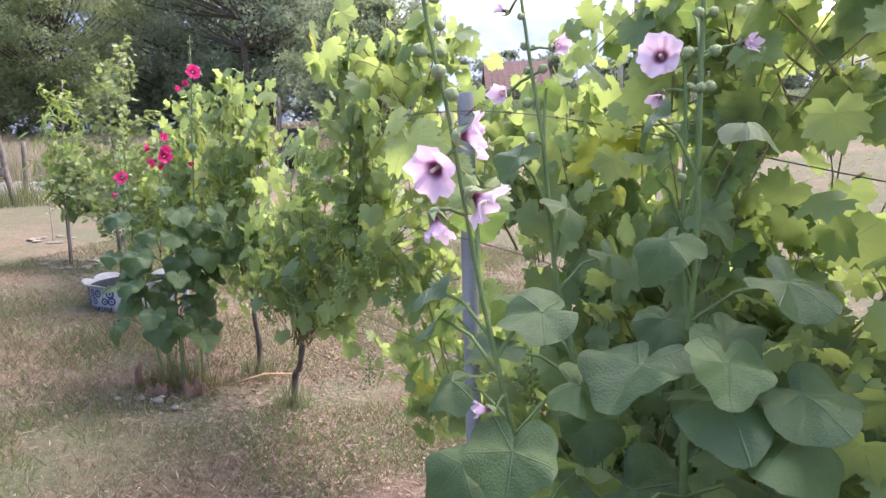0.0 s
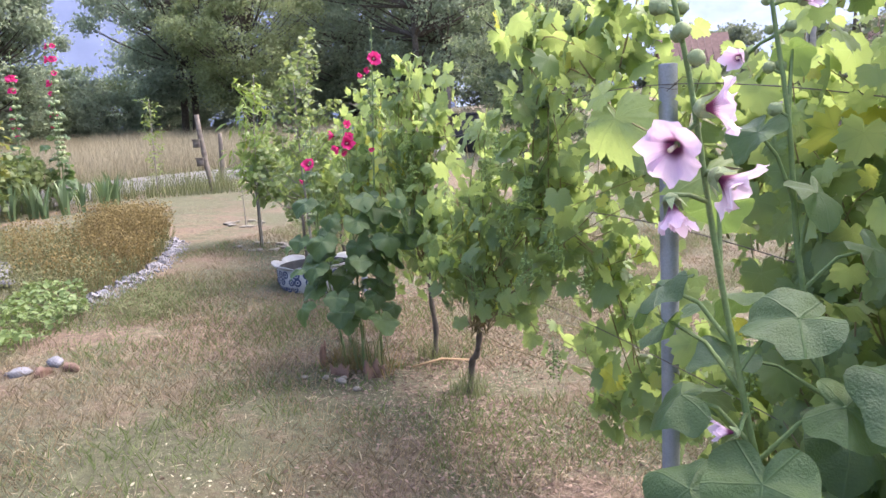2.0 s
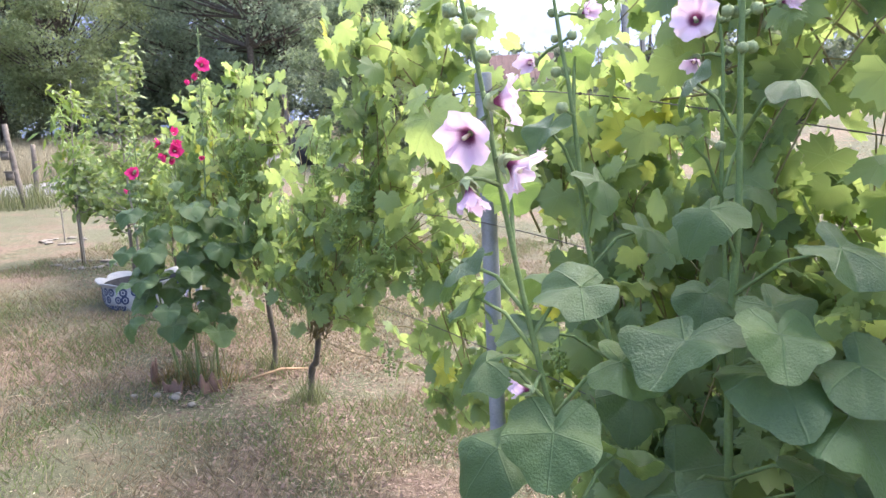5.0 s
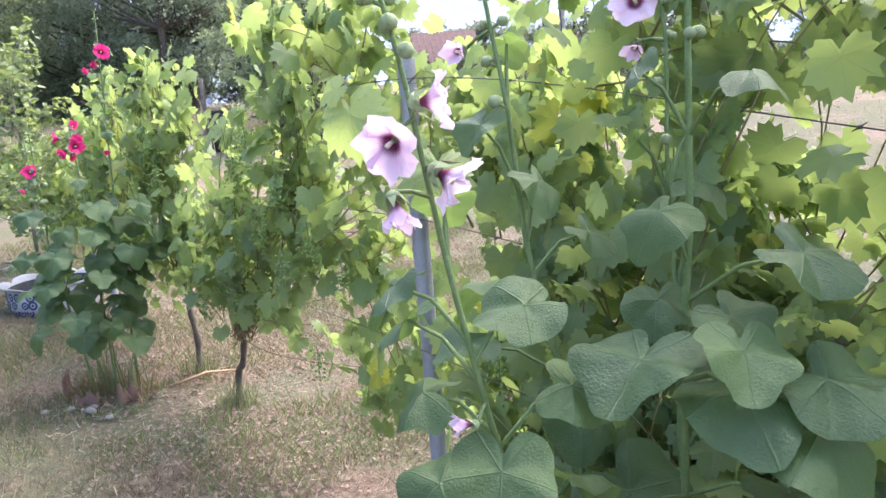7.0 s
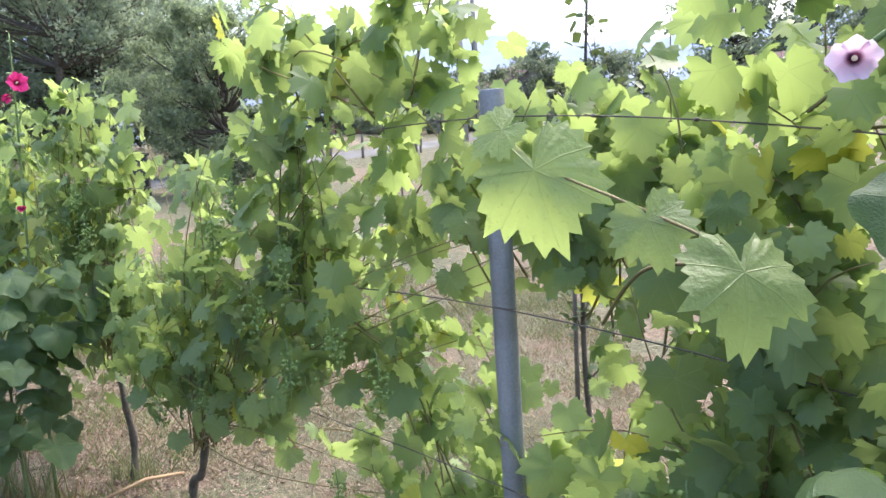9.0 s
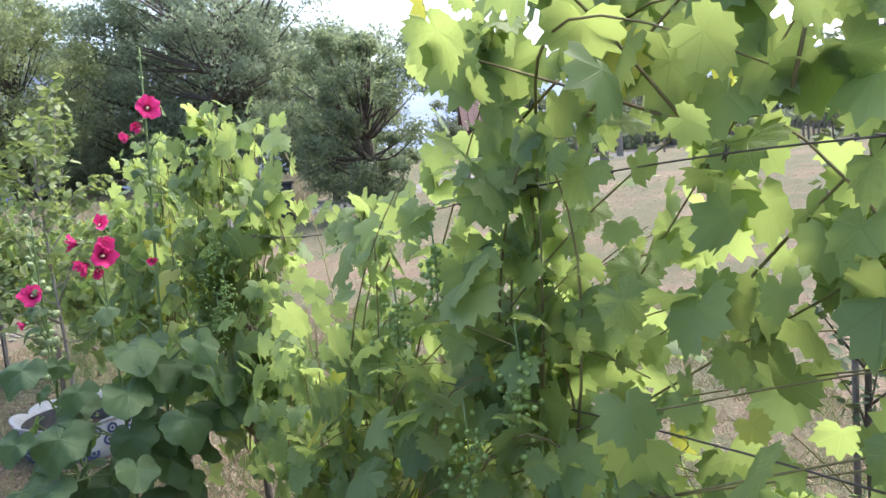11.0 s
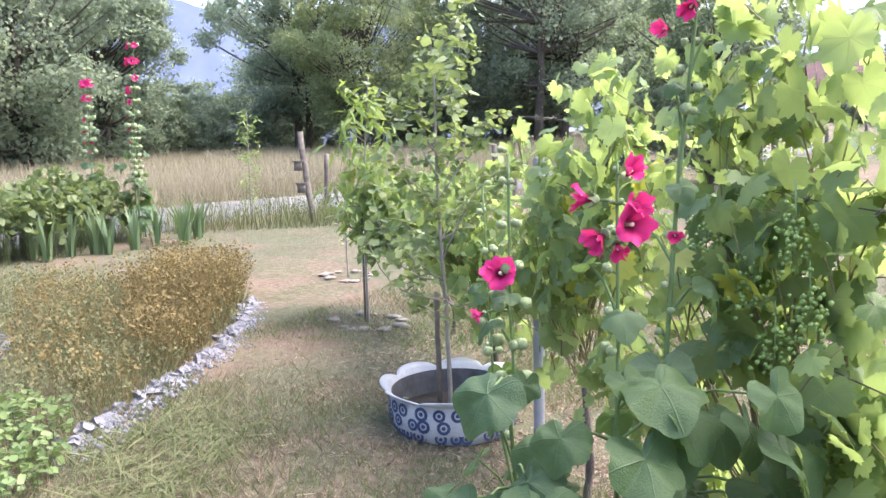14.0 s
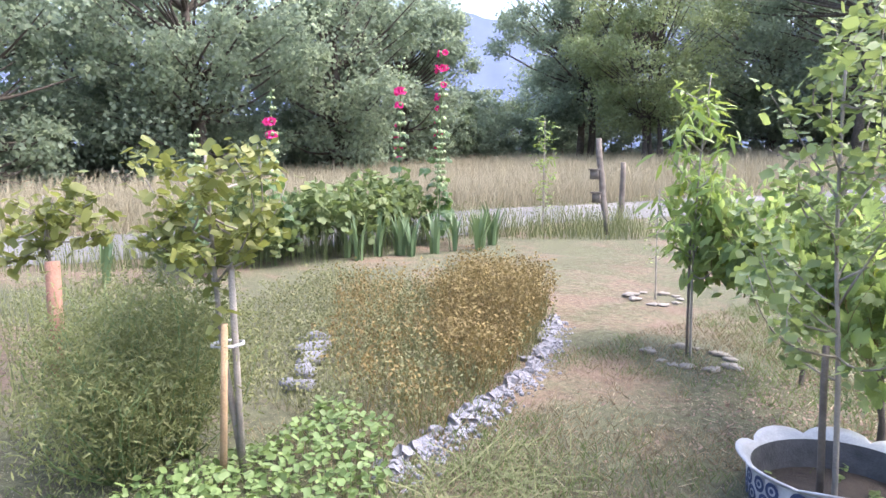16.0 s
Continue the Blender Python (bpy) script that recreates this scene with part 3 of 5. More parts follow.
def grapevine(label, s0, trunk_top, clouds, seed, parts=150, grapes=(), trunk_r=.02, size=.074, shoot=()):
    """clouds: (s, off, z, rs, rn, rz, leaves). Trunk at s0, canes into every cloud, leaves round the canes."""
    r = np.random.default_rng(seed)
    foot = row_at(s0)
    ob = thing("grapevine", tuple(foot), label, "grapevine", "vines of the row")
    head = row_at(trunk_top[0], trunk_top[1], trunk_top[2])
    line = spline([foot - (0, 0, .03), foot + (.02, .01, .18), (foot + head) / 2 + (.02, -.02, .05), head], 5)
    g = Geo()
    g.tube(line, np.linspace(trunk_r, trunk_r * .7, len(line)) * (1 + .15 * np.sin(np.arange(len(line)) * 1.7)), 8)
    part("trunk", g, BARK, ob)
    P, N, T, S = [], [], [], []
    for s, off, z, rs, rn, rz, n in clouds:
        canes = []
        for _ in range(max(4, n // 11)):
            d = r.normal(size=3); d /= np.linalg.norm(d) + 1e-9
            d *= r.random() ** .35
            end = row_at(s + d[0] * rs, off + d[1] * rn, z + d[2] * rz + .08 * rz)
            start = head + r.normal(size=3) * .03 if r.random() < .45 else row_at(s + r.normal() * rs * .4, off, max(.35, z - rz * (.5 + .4 * r.random())))
            cl = cane_line(start, end, .06 + .1 * r.random(), r, 9)
            g = Geo()
            g.tube(cl, np.linspace(.0032, .0013, len(cl)), 5)
            part("cane", g, CANE, ob)
            canes.append(cl)
            if r.random() < .3:
                k = np.linspace(0, 1, 16)
                w = .018 * k
                tp = cl[r.integers(4, 9)] + np.stack((w * np.cos(k * 13) + .05 * k * r.normal(), w * np.sin(k * 13) + .05 * k * r.normal(), .06 * k), -1)
                g = Geo()
                g.tube(tp, np.linspace(.0014, .0007, 16), 4)
                part("tendril", g, STEM, ob)
        for _ in range(int(n * 1.25)):
            if r.random() < .65:
                c = canes[r.integers(len(canes))]
                i = r.integers(3, 9)
                p = c[i] + r.normal(size=3) * (.045, .045, .035)
                u = (i - 4) / 4
            else:
                d = r.normal(size=3); d /= np.linalg.norm(d) + 1e-9
                d *= r.random() ** .4
                p, u = row_at(s + d[0] * rs, off + d[1] * rn, z + d[2] * rz), max(0, d[2])
            side = np.array((*(ROW_N * (1 if r.random() < .6 else -1)), 0))
            nrm = side * .8 + np.array((0, 0, .5)) + r.normal(size=3) * .45
            tip = np.array((0, 0, -1.0)) + side * .3 + r.normal(size=3) * .5
            P.append(p); N.append(nrm); T.append(tip); S.append(size * (.5 + .62 * r.random()) * (1 - .35 * max(0, u)))
    P, M = np.array(P), frames_of(np.array(N), np.array(T), S)
    order = r.permutation(len(P))
    for k in order[:parts]:
        piece("leaf", GRAPE_MESH[k % 5], ob, to_matrix(M[k], P[k]))
    rest = order[parts:]
    if len(rest):
        g = Geo()
        for j in range(2):
            q = rest[j::2]
            sh = grape_simple[j]
            g.many(sh[0], sh[1], M[q], P[q], sh[2] + (0, 1e-6))
        part("leaves", g, GRAPE, ob, kind="stuff")
    if shoot:
        tips = [np.array(p, float) for p, *_ in shoot]
        cl = spline([row_at(-.25, .0, 1.2), (row_at(-.25, .05, 1.25) + tips[0]) / 2 + (0, 0, .03)] + [p + (0, .02, .01) for p in tips])
        g = Geo()
        g.tube(cl, np.linspace(.004, .0016, len(cl)), 5)
        part("cane", g, CANE, ob)
        for k, (p, leaf, nrm, tip) in enumerate(shoot):
            piece("leaf", GRAPE_MESH[(k + 1) % 5], ob, to_matrix(frames_of(np.array([nrm], float), np.array([tip], float), [leaf])[0], np.array(p, float)))
    for s, off, z, n in grapes:
        c = row_at(s, off, z)
        q = r.normal(size=(n, 3)) * (.017, .017, .036)
        q[:, 2] -= np.abs(q[:, 0]) * .4
        g = Geo()
        g.tube([c + (0, 0, .1), c + (.003, 0, .04), c - (0, 0, .06)], [.002, .0018, .001], 5)
        stalk = part("grape_stalk", g, STEM, ob, "thin green stalk bearing unripe grapes")
        for p in q:
            o = new("berry", BERRY_MESH)
            o.parent = stalk
            o.matrix_basis = Matrix.Translation(Vector(c + p) - Vector(ob["base"])) @ Matrix.Scale(.0058 * (.75 + .4 * r.random()), 4)
    return ob


BERRY = surface("green_grape", (.14, .23, .05), (.24, .33, .09), 60, 300, .4, .1)
BERRY_MESH = mesh_of("berry", Geo().add(*ICO1), BERRY)


def pipe_post(s, h, lean=0.0):
    p = row_at(s)
    ob = thing("trellis_post", tuple(p), "grey galvanised steel pipe post of the vine row", "post", "posts of the vine row")
    g = Geo()
    n, ring = 16, .027
    g.tube([p - (0, 0, .1), p + (lean * .5, 0, h * .5), p + (lean, 0, h)], ring, n, False)
    g.tube([p + (lean, 0, h - .003), p + (lean, 0, h), p + (lean, 0, h + .001), p + (lean, 0, h - .03)], [ring, ring, ring * .86, ring * .86], n, False)
    part("pipe", g, PIPE, ob)
    for z in (1.2, 1.6):
        g = Geo()
        q = p + (lean * z / h, 0, z)
        a = np.linspace(0, 2 * math.pi, 13)
        g.tube(np.stack((q[0] + .0275 * np.cos(a), q[1] + .0275 * np.sin(a), q[2] + .004 * np.sin(a * 2)), -1), .0011, 5)
        part("wire_tie", g, WIRE, ob)
    return ob


def row_wire(name, s0, s1, z, sag, barbed, label, off=.03):
    g = Geo()
    n = int((s1 - s0) * 10)
    t = np.linspace(0, 1, n)
    line = np.array([row_at(s0 + (s1 - s0) * q, off, z - sag * math.sin((s0 + (s1 - s0) * q) / 4.3 * math.pi) ** 2) for q in t])
    g.tube(line, .0016 if barbed else .0018, 5)
    ob = thing(name, tuple(line[0]), label, "wire")
    part("strand", g, WIRE, ob)
    if barbed:
        for q in line[::2]:
            g = Geo()
            for k in range(2):
                d = rng.normal(size=3) * .011
                g.tube([q - d, q, q + d], [.0008, .0022, .0008], 4)
            g.rock(q, (.005, .005, .004), int(q[0] * 999) % 997)
            part("barb", g, WIRE, ob)
    return ob


pipe_post(0, 1.67, -.006)
pipe_post(4.3, 1.42, .02)
pipe_post(-4.3, 1.65)
row_wire("barbed_wire", -4.3, 7.3, 1.61, .21, True, "rusty barbed wire strung along the vine row")
row_wire("trellis_wire", -4.3, 7.3, .78, .05, False, "slack lower wire of the vine trellis")
row_wire("trellis_wire", -4.3, 7.3, 1.2, .14, False, "thin middle wire of the vine trellis", .03)

grapevine("grapevine with dark green hanging leaves and unripe grapes", 1.81, (1.55, .02, .45),
          [(.8, .0, 1.3, .5, .24, .52, 330), (.6, 0, 1.78, .5, .16, .18, 130), (1.5, .02, .85, .6, .26, .4, 210), (.3, -.12, .75, .4, .14, .42, 230), (.15, -.1, 1.5, .42, .14, .36, 150), (1.2, 0, 1.05, .45, .22, .45, 90), (1.97, 0, 1.58, .1, .08, .22, 18), (1.45, 0, 1.4, .16, .08, .16, 18)], 11, 300,
          [(.62, .18, 1.25, 60), (.75, .2, 1.1, 60), (.6, .2, .95, 50), (.95, .2, 1.3, 60), (.35, .1, .95, 40), (.5, .15, .62, 40), (1.2, .18, .75, 40), (1.5, .2, .62, 40), (.8, .2, 1.4, 60), (.45, .16, 1.05, 50)])
grapevine("tall grapevine with yellow-green shoots beside red hollyhocks", 2.43, (2.45, .0, .6),
          [(2.5, .0, 1.3, .45, .22, .42, 280), (2.45, .0, 1.68, .4, .16, .22, 100), (2.85, .05, .72, .5, .24, .38, 150), (2.15, .02, .8, .35, .2, .4, 150), (3.25, .05, 1.3, .45, .22, .45, 220)], 12, 300,
          [(2.25, .14, 1.35, 60), (2.2, .14, 1.2, 70), (2.3, .14, 1.1, 60), (2.5, .18, 1.3, 50), (2.35, .16, 1.22, 60)])
grapevine("leafy grapevine on the wire trellis", 3.7, (3.7, .0, .6),
          [(3.7, 0, 1.15, .5, .24, .5, 330), (4.15, 0, .9, .4, .22, .5, 200), (3.5, .05, 1.6, .3, .16, .22, 60)], 13, 200)
grapevine("leafy grapevine on the wire trellis", 5.2, (5.2, .0, .5), [(4.95, .05, .85, .5, .28, .5, 300), (5.6, .15, .95, .5, .32, .45, 380), (4.5, 0, 1.35, .25, .14, .2, 40)], 14, 200, [(4.8, .28, .45, 40), (5.1, .28, .42, 40), (5.4, .3, .45, 40)])
grapevine("bright green grapevine at the end of the row", 6.4, (6.4, .1, .5), [(6.25, .15, .9, .5, .32, .48, 320), (6.75, .25, .85, .45, .34, .48, 320), (7.0, .5, .95, .4, .3, .5, 300)], 15, 200)
grapevine("dense grapevine behind pink hollyhocks", -.9, (-.9, .0, .5),
          [(-.75, 0, 1.2, .42, .22, .55, 330), (-1.4, -.05, 1.1, .5, .22, .65, 380), (-.35, -.1, .75, .42, .16, .42, 260), (-1.0, 0, .5, .6, .24, .38, 300), (-.35, -.14, 1.45, .4, .16, .38, 230), (-1.0, 0, 1.75, .6, .18, .22, 200), (-1.6, -.05, 1.6, .5, .2, .35, 200), (-1.2, .1, .8, .5, .2, .5, 260)], 16, 300,
          [(-.5, .15, .9, 50), (-.8, .18, .8, 50)],
          shoot=[((.37, 1.66, 1.33), .085, (.1, -.8, .5), (-.1, -.3, -1)), ((.3, 1.74, 1.38), .06, (-.3, -.8, .4), (.3, -.2, -1)), ((.19, 1.82, 1.44), .1, (-.3, -.85, .35), (.25, -.1, -1)), ((.16, 1.86, 1.49), .05, (-.4, -.6, .6), (-.8, 0, -.5))])
grapevine("dense grapevine behind pink hollyhocks", -2.3, (-2.3, .0, .5), [(-2.2, -.1, 1.05, .6, .22, .6, 300)], 17, 60)

# ---- pink hollyhocks ----
rp = np.random.default_rng(31)
s1 = [(.56, 1.33, 0), (.52, 1.33, .5), (.462, 1.31, .9), (.443, 1.3, 1.0), (.426, 1.275, 1.1), (.408, 1.262, 1.2), (.392, 1.252, 1.3), (.378, 1.24, 1.4), (.364, 1.222, 1.5), (.345, 1.2, 1.6), (.325, 1.19, 1.74)]
hollyhock("tall hollyhock with pale pink open flowers and big leaves", [(s1, .008)],
          [((.352, 1.206, 1.41), (-.42, -.8, -.34), .043, PINK_OPEN), ((.402, 1.218, 1.366), (.75, -.25, -.5), .052, PINK_MID), ((.385, 1.222, 1.452), (.95, -.1, .02), .05, PINK_MID),
           ((.345, 1.205, 1.338), (.2, -.25, -.95), .042, PINK_HALF), ((.42, 1.23, 1.03), (-.9, -.1, .1), .03, PINK_HALF)],
          stem_leaves(s1, .25, .85, 6, .13, .1, rp, .16) + stem_leaves(s1, .95, 1.3, 5, .08, .05, rp, .09)
          + [((.36, 1.33, .89), .1, (-.2, -.5, .8), (-.7, -.4, -.4)), ((.5, 1.3, 1.17), .085, (0, -.4, .9), (-.9, -.3, -.2)), ((.56, 1.3, 1.05), .08, (0, -.5, .8), (.8, -.3, -.1))],
          PINK_OPEN, [(0, 1.5, 1.72, 13, .012)], 1, "pale pink flower with a dark throat")
sx = [(.66, 1.57, 0), (.63, 1.57, .45), (.59, 1.57, .84), (.55, 1.57, 1.05), (.52, 1.57, 1.2), (.5, 1.57, 1.43), (.48, 1.57, 1.56), (.455, 1.57, 1.74)]
hollyhock("hollyhock with small mauve-pink flowers near the stem top", [(sx, .009)],
          [((.43, 1.58, 1.53), (-.5, -.8, -.1), .036, PINK_HALF), ((.52, 1.58, 1.61), (.6, -.7, .1), .036, PINK_HALF), ((.43, 1.59, 1.68), (-.8, -.3, .4), .026, PINK_HALF)],
          stem_leaves(sx, .3, .9, 6, .13, .1, rp, .17) + stem_leaves(sx, 1.0, 1.5, 6, .075, .045, rp, .09), PINK_HALF, [(0, 1.45, 1.73, 10, .012)], 2)
sy = [(.75, 1.44, 0), (.75, 1.44, .5), (.75, 1.44, .79), (.75, 1.44, 1.05), (.76, 1.44, 1.25), (.76, 1.44, 1.51), (.765, 1.44, 1.78)]
sz = [(.8, 1.58, 0), (.77, 1.57, 1.1), (.76, 1.57, 1.27), (.76, 1.57, 1.52), (.75, 1.58, 1.6)]
big = [((.87, 1.3, 1.22), 0.091, (.2, -.35, .85), (.7, -.5, -.5)), ((.77, 1.25, 1.05), 0.113, (0, -0.2, .8), (.2, -.9, -.5)),
       ((.65, 1.28, 1.09), 0.113, (-.2, -0.2, .8), (-.6, -.7, -.5)), ((.86, 1.22, 1.0), 0.113, (.2, -0.2, .7), (.5, -.7, -.7)),
       ((.9, 1.2, .85), 0.122, (.2, -0.2, .6), (.4, -.6, -.7)), ((.72, 1.2, .83), 0.113, (0, -0.2, .7), (-.2, -.8, -.6)),
       ((.62, 1.25, .8), 0.104, (-.3, -0.2, .7), (-.6, -.6, -.5)), ((.8, 1.3, 1.46), .06, (.1, -0.18, .9), (.8, -.3, -.1))]
rbig = np.random.default_rng(46)
for k in range(14):
    a, h = -2.7 + 2.5 * rbig.random(), .3 + .85 * rbig.random()
    d = np.array((math.cos(a), math.sin(a), 0))
    big.append((np.array((.77, 1.44, h)) + d * (.14 + .14 * rbig.random()), .092 * (.7 + .45 * rbig.random()), d * .45 + np.array((0, 0, .75)) + rbig.normal(size=3) * .2, d + np.array((0, 0, -.6))))
hollyhock("hollyhock clump with large wrinkled grey-green leaves", [(sy, .011), (sz, .008)],
          [((.72, 1.6, 1.585), (-.3, -.9, .2), .042, PINK_OPEN), ((.72, 1.6, 1.52), (-.4, -.6, -.5), .032, PINK_HALF), ((.85, 1.55, 1.6), (.6, -.6, .0), .032, PINK_HALF)],
          big + stem_leaves(sy, 1.1, 1.6, 5, .07, .045, rp, .09) + stem_leaves(sz, .9, 1.4, 6, .08, .05, rp, .1), PINK_HALF, [(0, 1.5, 1.76, 12, .012), (1, 1.4, 1.6, 6, .011)], 3)

# ---- crimson hollyhocks in the row ----
r1 = [(-1.58, 4.16, 0), (-1.575, 4.17, .5), (-1.57, 4.174, .8), (-1.562, 4.176, 1.0), (-1.541, 4.18, 1.4), (-1.515, 4.162, 1.65), (-1.5, 4.148, 1.8), (-1.485, 4.14, 2.03)]
r2 = [(-1.63, 4.02, 0), (-1.614, 3.98, .8), (-1.607, 3.965, 1.1), (-1.6, 3.935, 1.4), (-1.598, 3.93, 1.48)]
r3 = [(-1.76, 4.05, 0), (-1.856, 4.01, .8), (-1.848, 4.0, 1.0), (-1.84, 3.97, 1.25), (-1.838, 3.97, 1.5)]
r4 = [(-1.74, 4.14, 0), (-1.95, 4.15, .8), (-1.98, 4.16, 1.15), (-2.0, 4.17, 1.42)]
rl = np.random.default_rng(44)
low = []
for k in range(44):
    a, h = -2.45 + 2.4 * rl.random(), .36 + .7 * rl.random()
    reach = .17 + .27 * rl.random()
    d = np.array((math.cos(a), math.sin(a), 0))
    low.append((np.array((-1.68, 4.1, h)) + d * reach, .098 * (.7 + .5 * rl.random()), d * .6 + np.array((0, 0, .7)) + rl.normal(size=3) * .2, d + np.array((0, 0, -.8))))
low += [((-1.86, 3.9, .7), .12, (-.3, -.4, .8), (-.7, -.6, -.5)), ((-1.76, 3.95, .88), .1, (-.2, -.5, .8), (-.3, -.9, -.5)),
        ((-1.54, 4.05, 1.05), .09, (.1, -.5, .8), (.2, -.8, -.5)), ((-1.55, 4.0, .74), .12, (0, -.7, .6), (.1, -.6, -.8)),
        ((-1.33, 4.08, .82), .12, (.3, -.4, .8), (.8, -.4, -.5)), ((-1.79, 3.92, .76), .11, (-.2, -.5, .8), (-.6, -.6, -.5)),
        ((-1.68, 3.95, .6), .12, (-.1, -.7, .6), (-.2, -.6, -.8)), ((-1.44, 4.06, .96), .09, (.2, -.5, .8), (.5, -.7, -.4))]
hollyhock("crimson-flowered hollyhock clump with broad lower leaves", [(r1, .009), (r2, .008), (r3, .008), (r4, .007)],
          [((-1.475, 4.12, 1.825), (.55, -.75, .1), .05, RED_OPEN), ((-1.5, 4.11, 1.78), (-.2, -.7, -.5), .036, RED_HALF), ((-1.55, 4.13, 1.74), (-.6, -.7, .0), .036, RED_HALF),
           ((-1.575, 3.91, 1.455), (.6, -.5, .5), .042, RED_HALF), ((-1.64, 3.91, 1.41), (-.85, -.4, .1), .044, RED_HALF), ((-1.575, 3.905, 1.365), (.75, -.6, .1), .05, RED_OPEN), ((-1.615, 3.9, 1.345), (-.3, -.8, -.3), .046, RED_HALF), ((-1.59, 3.9, 1.33), (.3, -.6, -.7), .034, RED_HALF), ((-1.565, 3.91, 1.4), (.7, -.6, .25), .04, RED_HALF),
           ((-1.85, 3.95, 1.25), (.25, -.85, .25), .046, RED_OPEN), ((-1.9, 3.96, 1.16), (-.5, -.8, -.1), .026, RED_HALF), ((-1.54, 4.15, 1.32), (.3, -.8, -.2), .026, RED_HALF)],
          low + stem_leaves(r1, .5, 1.7, 13, .075, .035, rp, .09) + stem_leaves(r2, .5, 1.25, 8, .075, .04, rp, .09) + stem_leaves(r3, .5, 1.2, 8, .075, .04, rp, .09) + stem_leaves(r4, .4, 1.3, 9, .07, .035, rp, .09),
          RED_OPEN, [(0, 1.55, 2.02, 16, .012), (1, 1.1, 1.46, 12, .014), (2, 1.0, 1.49, 26, .016), (3, .85, 1.42, 28, .015), (0, 1.1, 1.5, 8, .012)], 4, "crimson flower")


def far_hollyhock(x, y, h, lean, seed, bands):
    r = np.random.default_rng(seed)
    z = gz(x, y)
    pts = [(x, y, 0), (x + lean * .3, y, z + h * .4), (x + lean * .7, y, z + h * .75), (x + lean, y, z + h)]
    line = spline([(x, y, z)] + pts[1:])
    fl = []
    for z0, z1, n, rad in bands:
        for q in np.linspace(z0, z1, n):
            a = r.random() * 6.28
            d = np.array((math.cos(a), math.sin(a) * .6 - .5, .2))
            fl.append((tuple(along(line, z + q) + d * .04), tuple(d), rad * (.8 + .4 * r.random()), RED_OPEN))
    hollyhock("tall crimson hollyhock standing by the lane", [(pts, .013)], fl, stem_leaves([(x, y, z)] + pts[1:], z + .2, z + h * .6, 22, .13, .06, r, .16), RED_OPEN, [(0, z + h * .48, z + h * .98, 64, .038)], seed)


far_hollyhock(-10.25, 8.9, 2.5, .15, 51, [(1.9, 2.15, 9, .062), (1.2, 1.55, 10, .042)])
far_hollyhock(-9.85, 9.25, 2.85, .28, 52, [(2.25, 2.5, 9, .066), (1.9, 2.08, 7, .06), (1.35, 1.7, 9, .045)])
far_hollyhock(-9.5, 6.6, 1.95, .05, 53, [(1.45, 1.62, 6, .058)])
far_hollyhock(-9.6, 9.1, 1.5, .1, 54, [])
far_hollyhock(-9.2, 5.6, 1.5, .05, 55, [])


# ---- clutter at the foot of the red hollyhocks ----
def potsherds():
    for k, (x, y, a, h) in enumerate(((-1.9, 4.0, .4, .1), (-1.72, 3.88, 1.5, .045), (-1.52, 3.93, 2.4, .075))):
        g = Geo()
        z = gz(x, y)
        v, f = [], []
        n = 7
        for lay, rr in ((0, .1), (1, .088)):
            for j in range(n):
                t = (j / (n - 1) - .5) * 1.3
                for q in (0, 1):
                    top = h * (1 + .5 * math.sin(j * 2.1 + k * 1.7)) if q else -.02
                    v.append((x + math.cos(a + t) * rr * (1 + .12 * q) - math.cos(a) * .09, y + math.sin(a + t) * rr * (1 + .12 * q) - math.sin(a) * .09, z + top))
        for j in range(n - 1):
            b, c = j * 2, n * 2 + j * 2
            f += [(b, b + 2, b + 3, b + 1), (c, c + 1, c + 3, c + 2), (b + 1, b + 3, c + 3, c + 1)]
        f += [(0, 1, n * 2 + 1, n * 2), (n * 2 - 2, n * 4 - 2, n * 4 - 1, n * 2 - 1)]
        g.add(v, f)
        single("potsherd", g, TERRACOTTA, "broken terracotta shard standing round a plant", "potsherd", group="shards round the hollyhock")
    g = Geo()
    for k in range(6):
        x, y = -1.7 + rng.normal() * .2, 3.78 + rng.normal() * .1
        g = Geo()
        g.rock((x, y, gz(x, y) + .012), (.022 + .004 * (k % 3), .02, .014), k + 70)
        single("stone", g, FLAT, "small grey field stone on the ground", "stone", group="stones by the shards")


potsherds()
g = Geo()
g.tube([(-1.36, 4.12, gz(-1.36, 4.12) + .02), (-1.22, 4.25, gz(-1.22, 4.25) + .05), (-1.08, 4.36, gz(-1.08, 4.36) + .03)], [.008, .009, .006], 7)
single("stick", g, TANWOOD, "dry bleached stick lying on the grass", "stick")


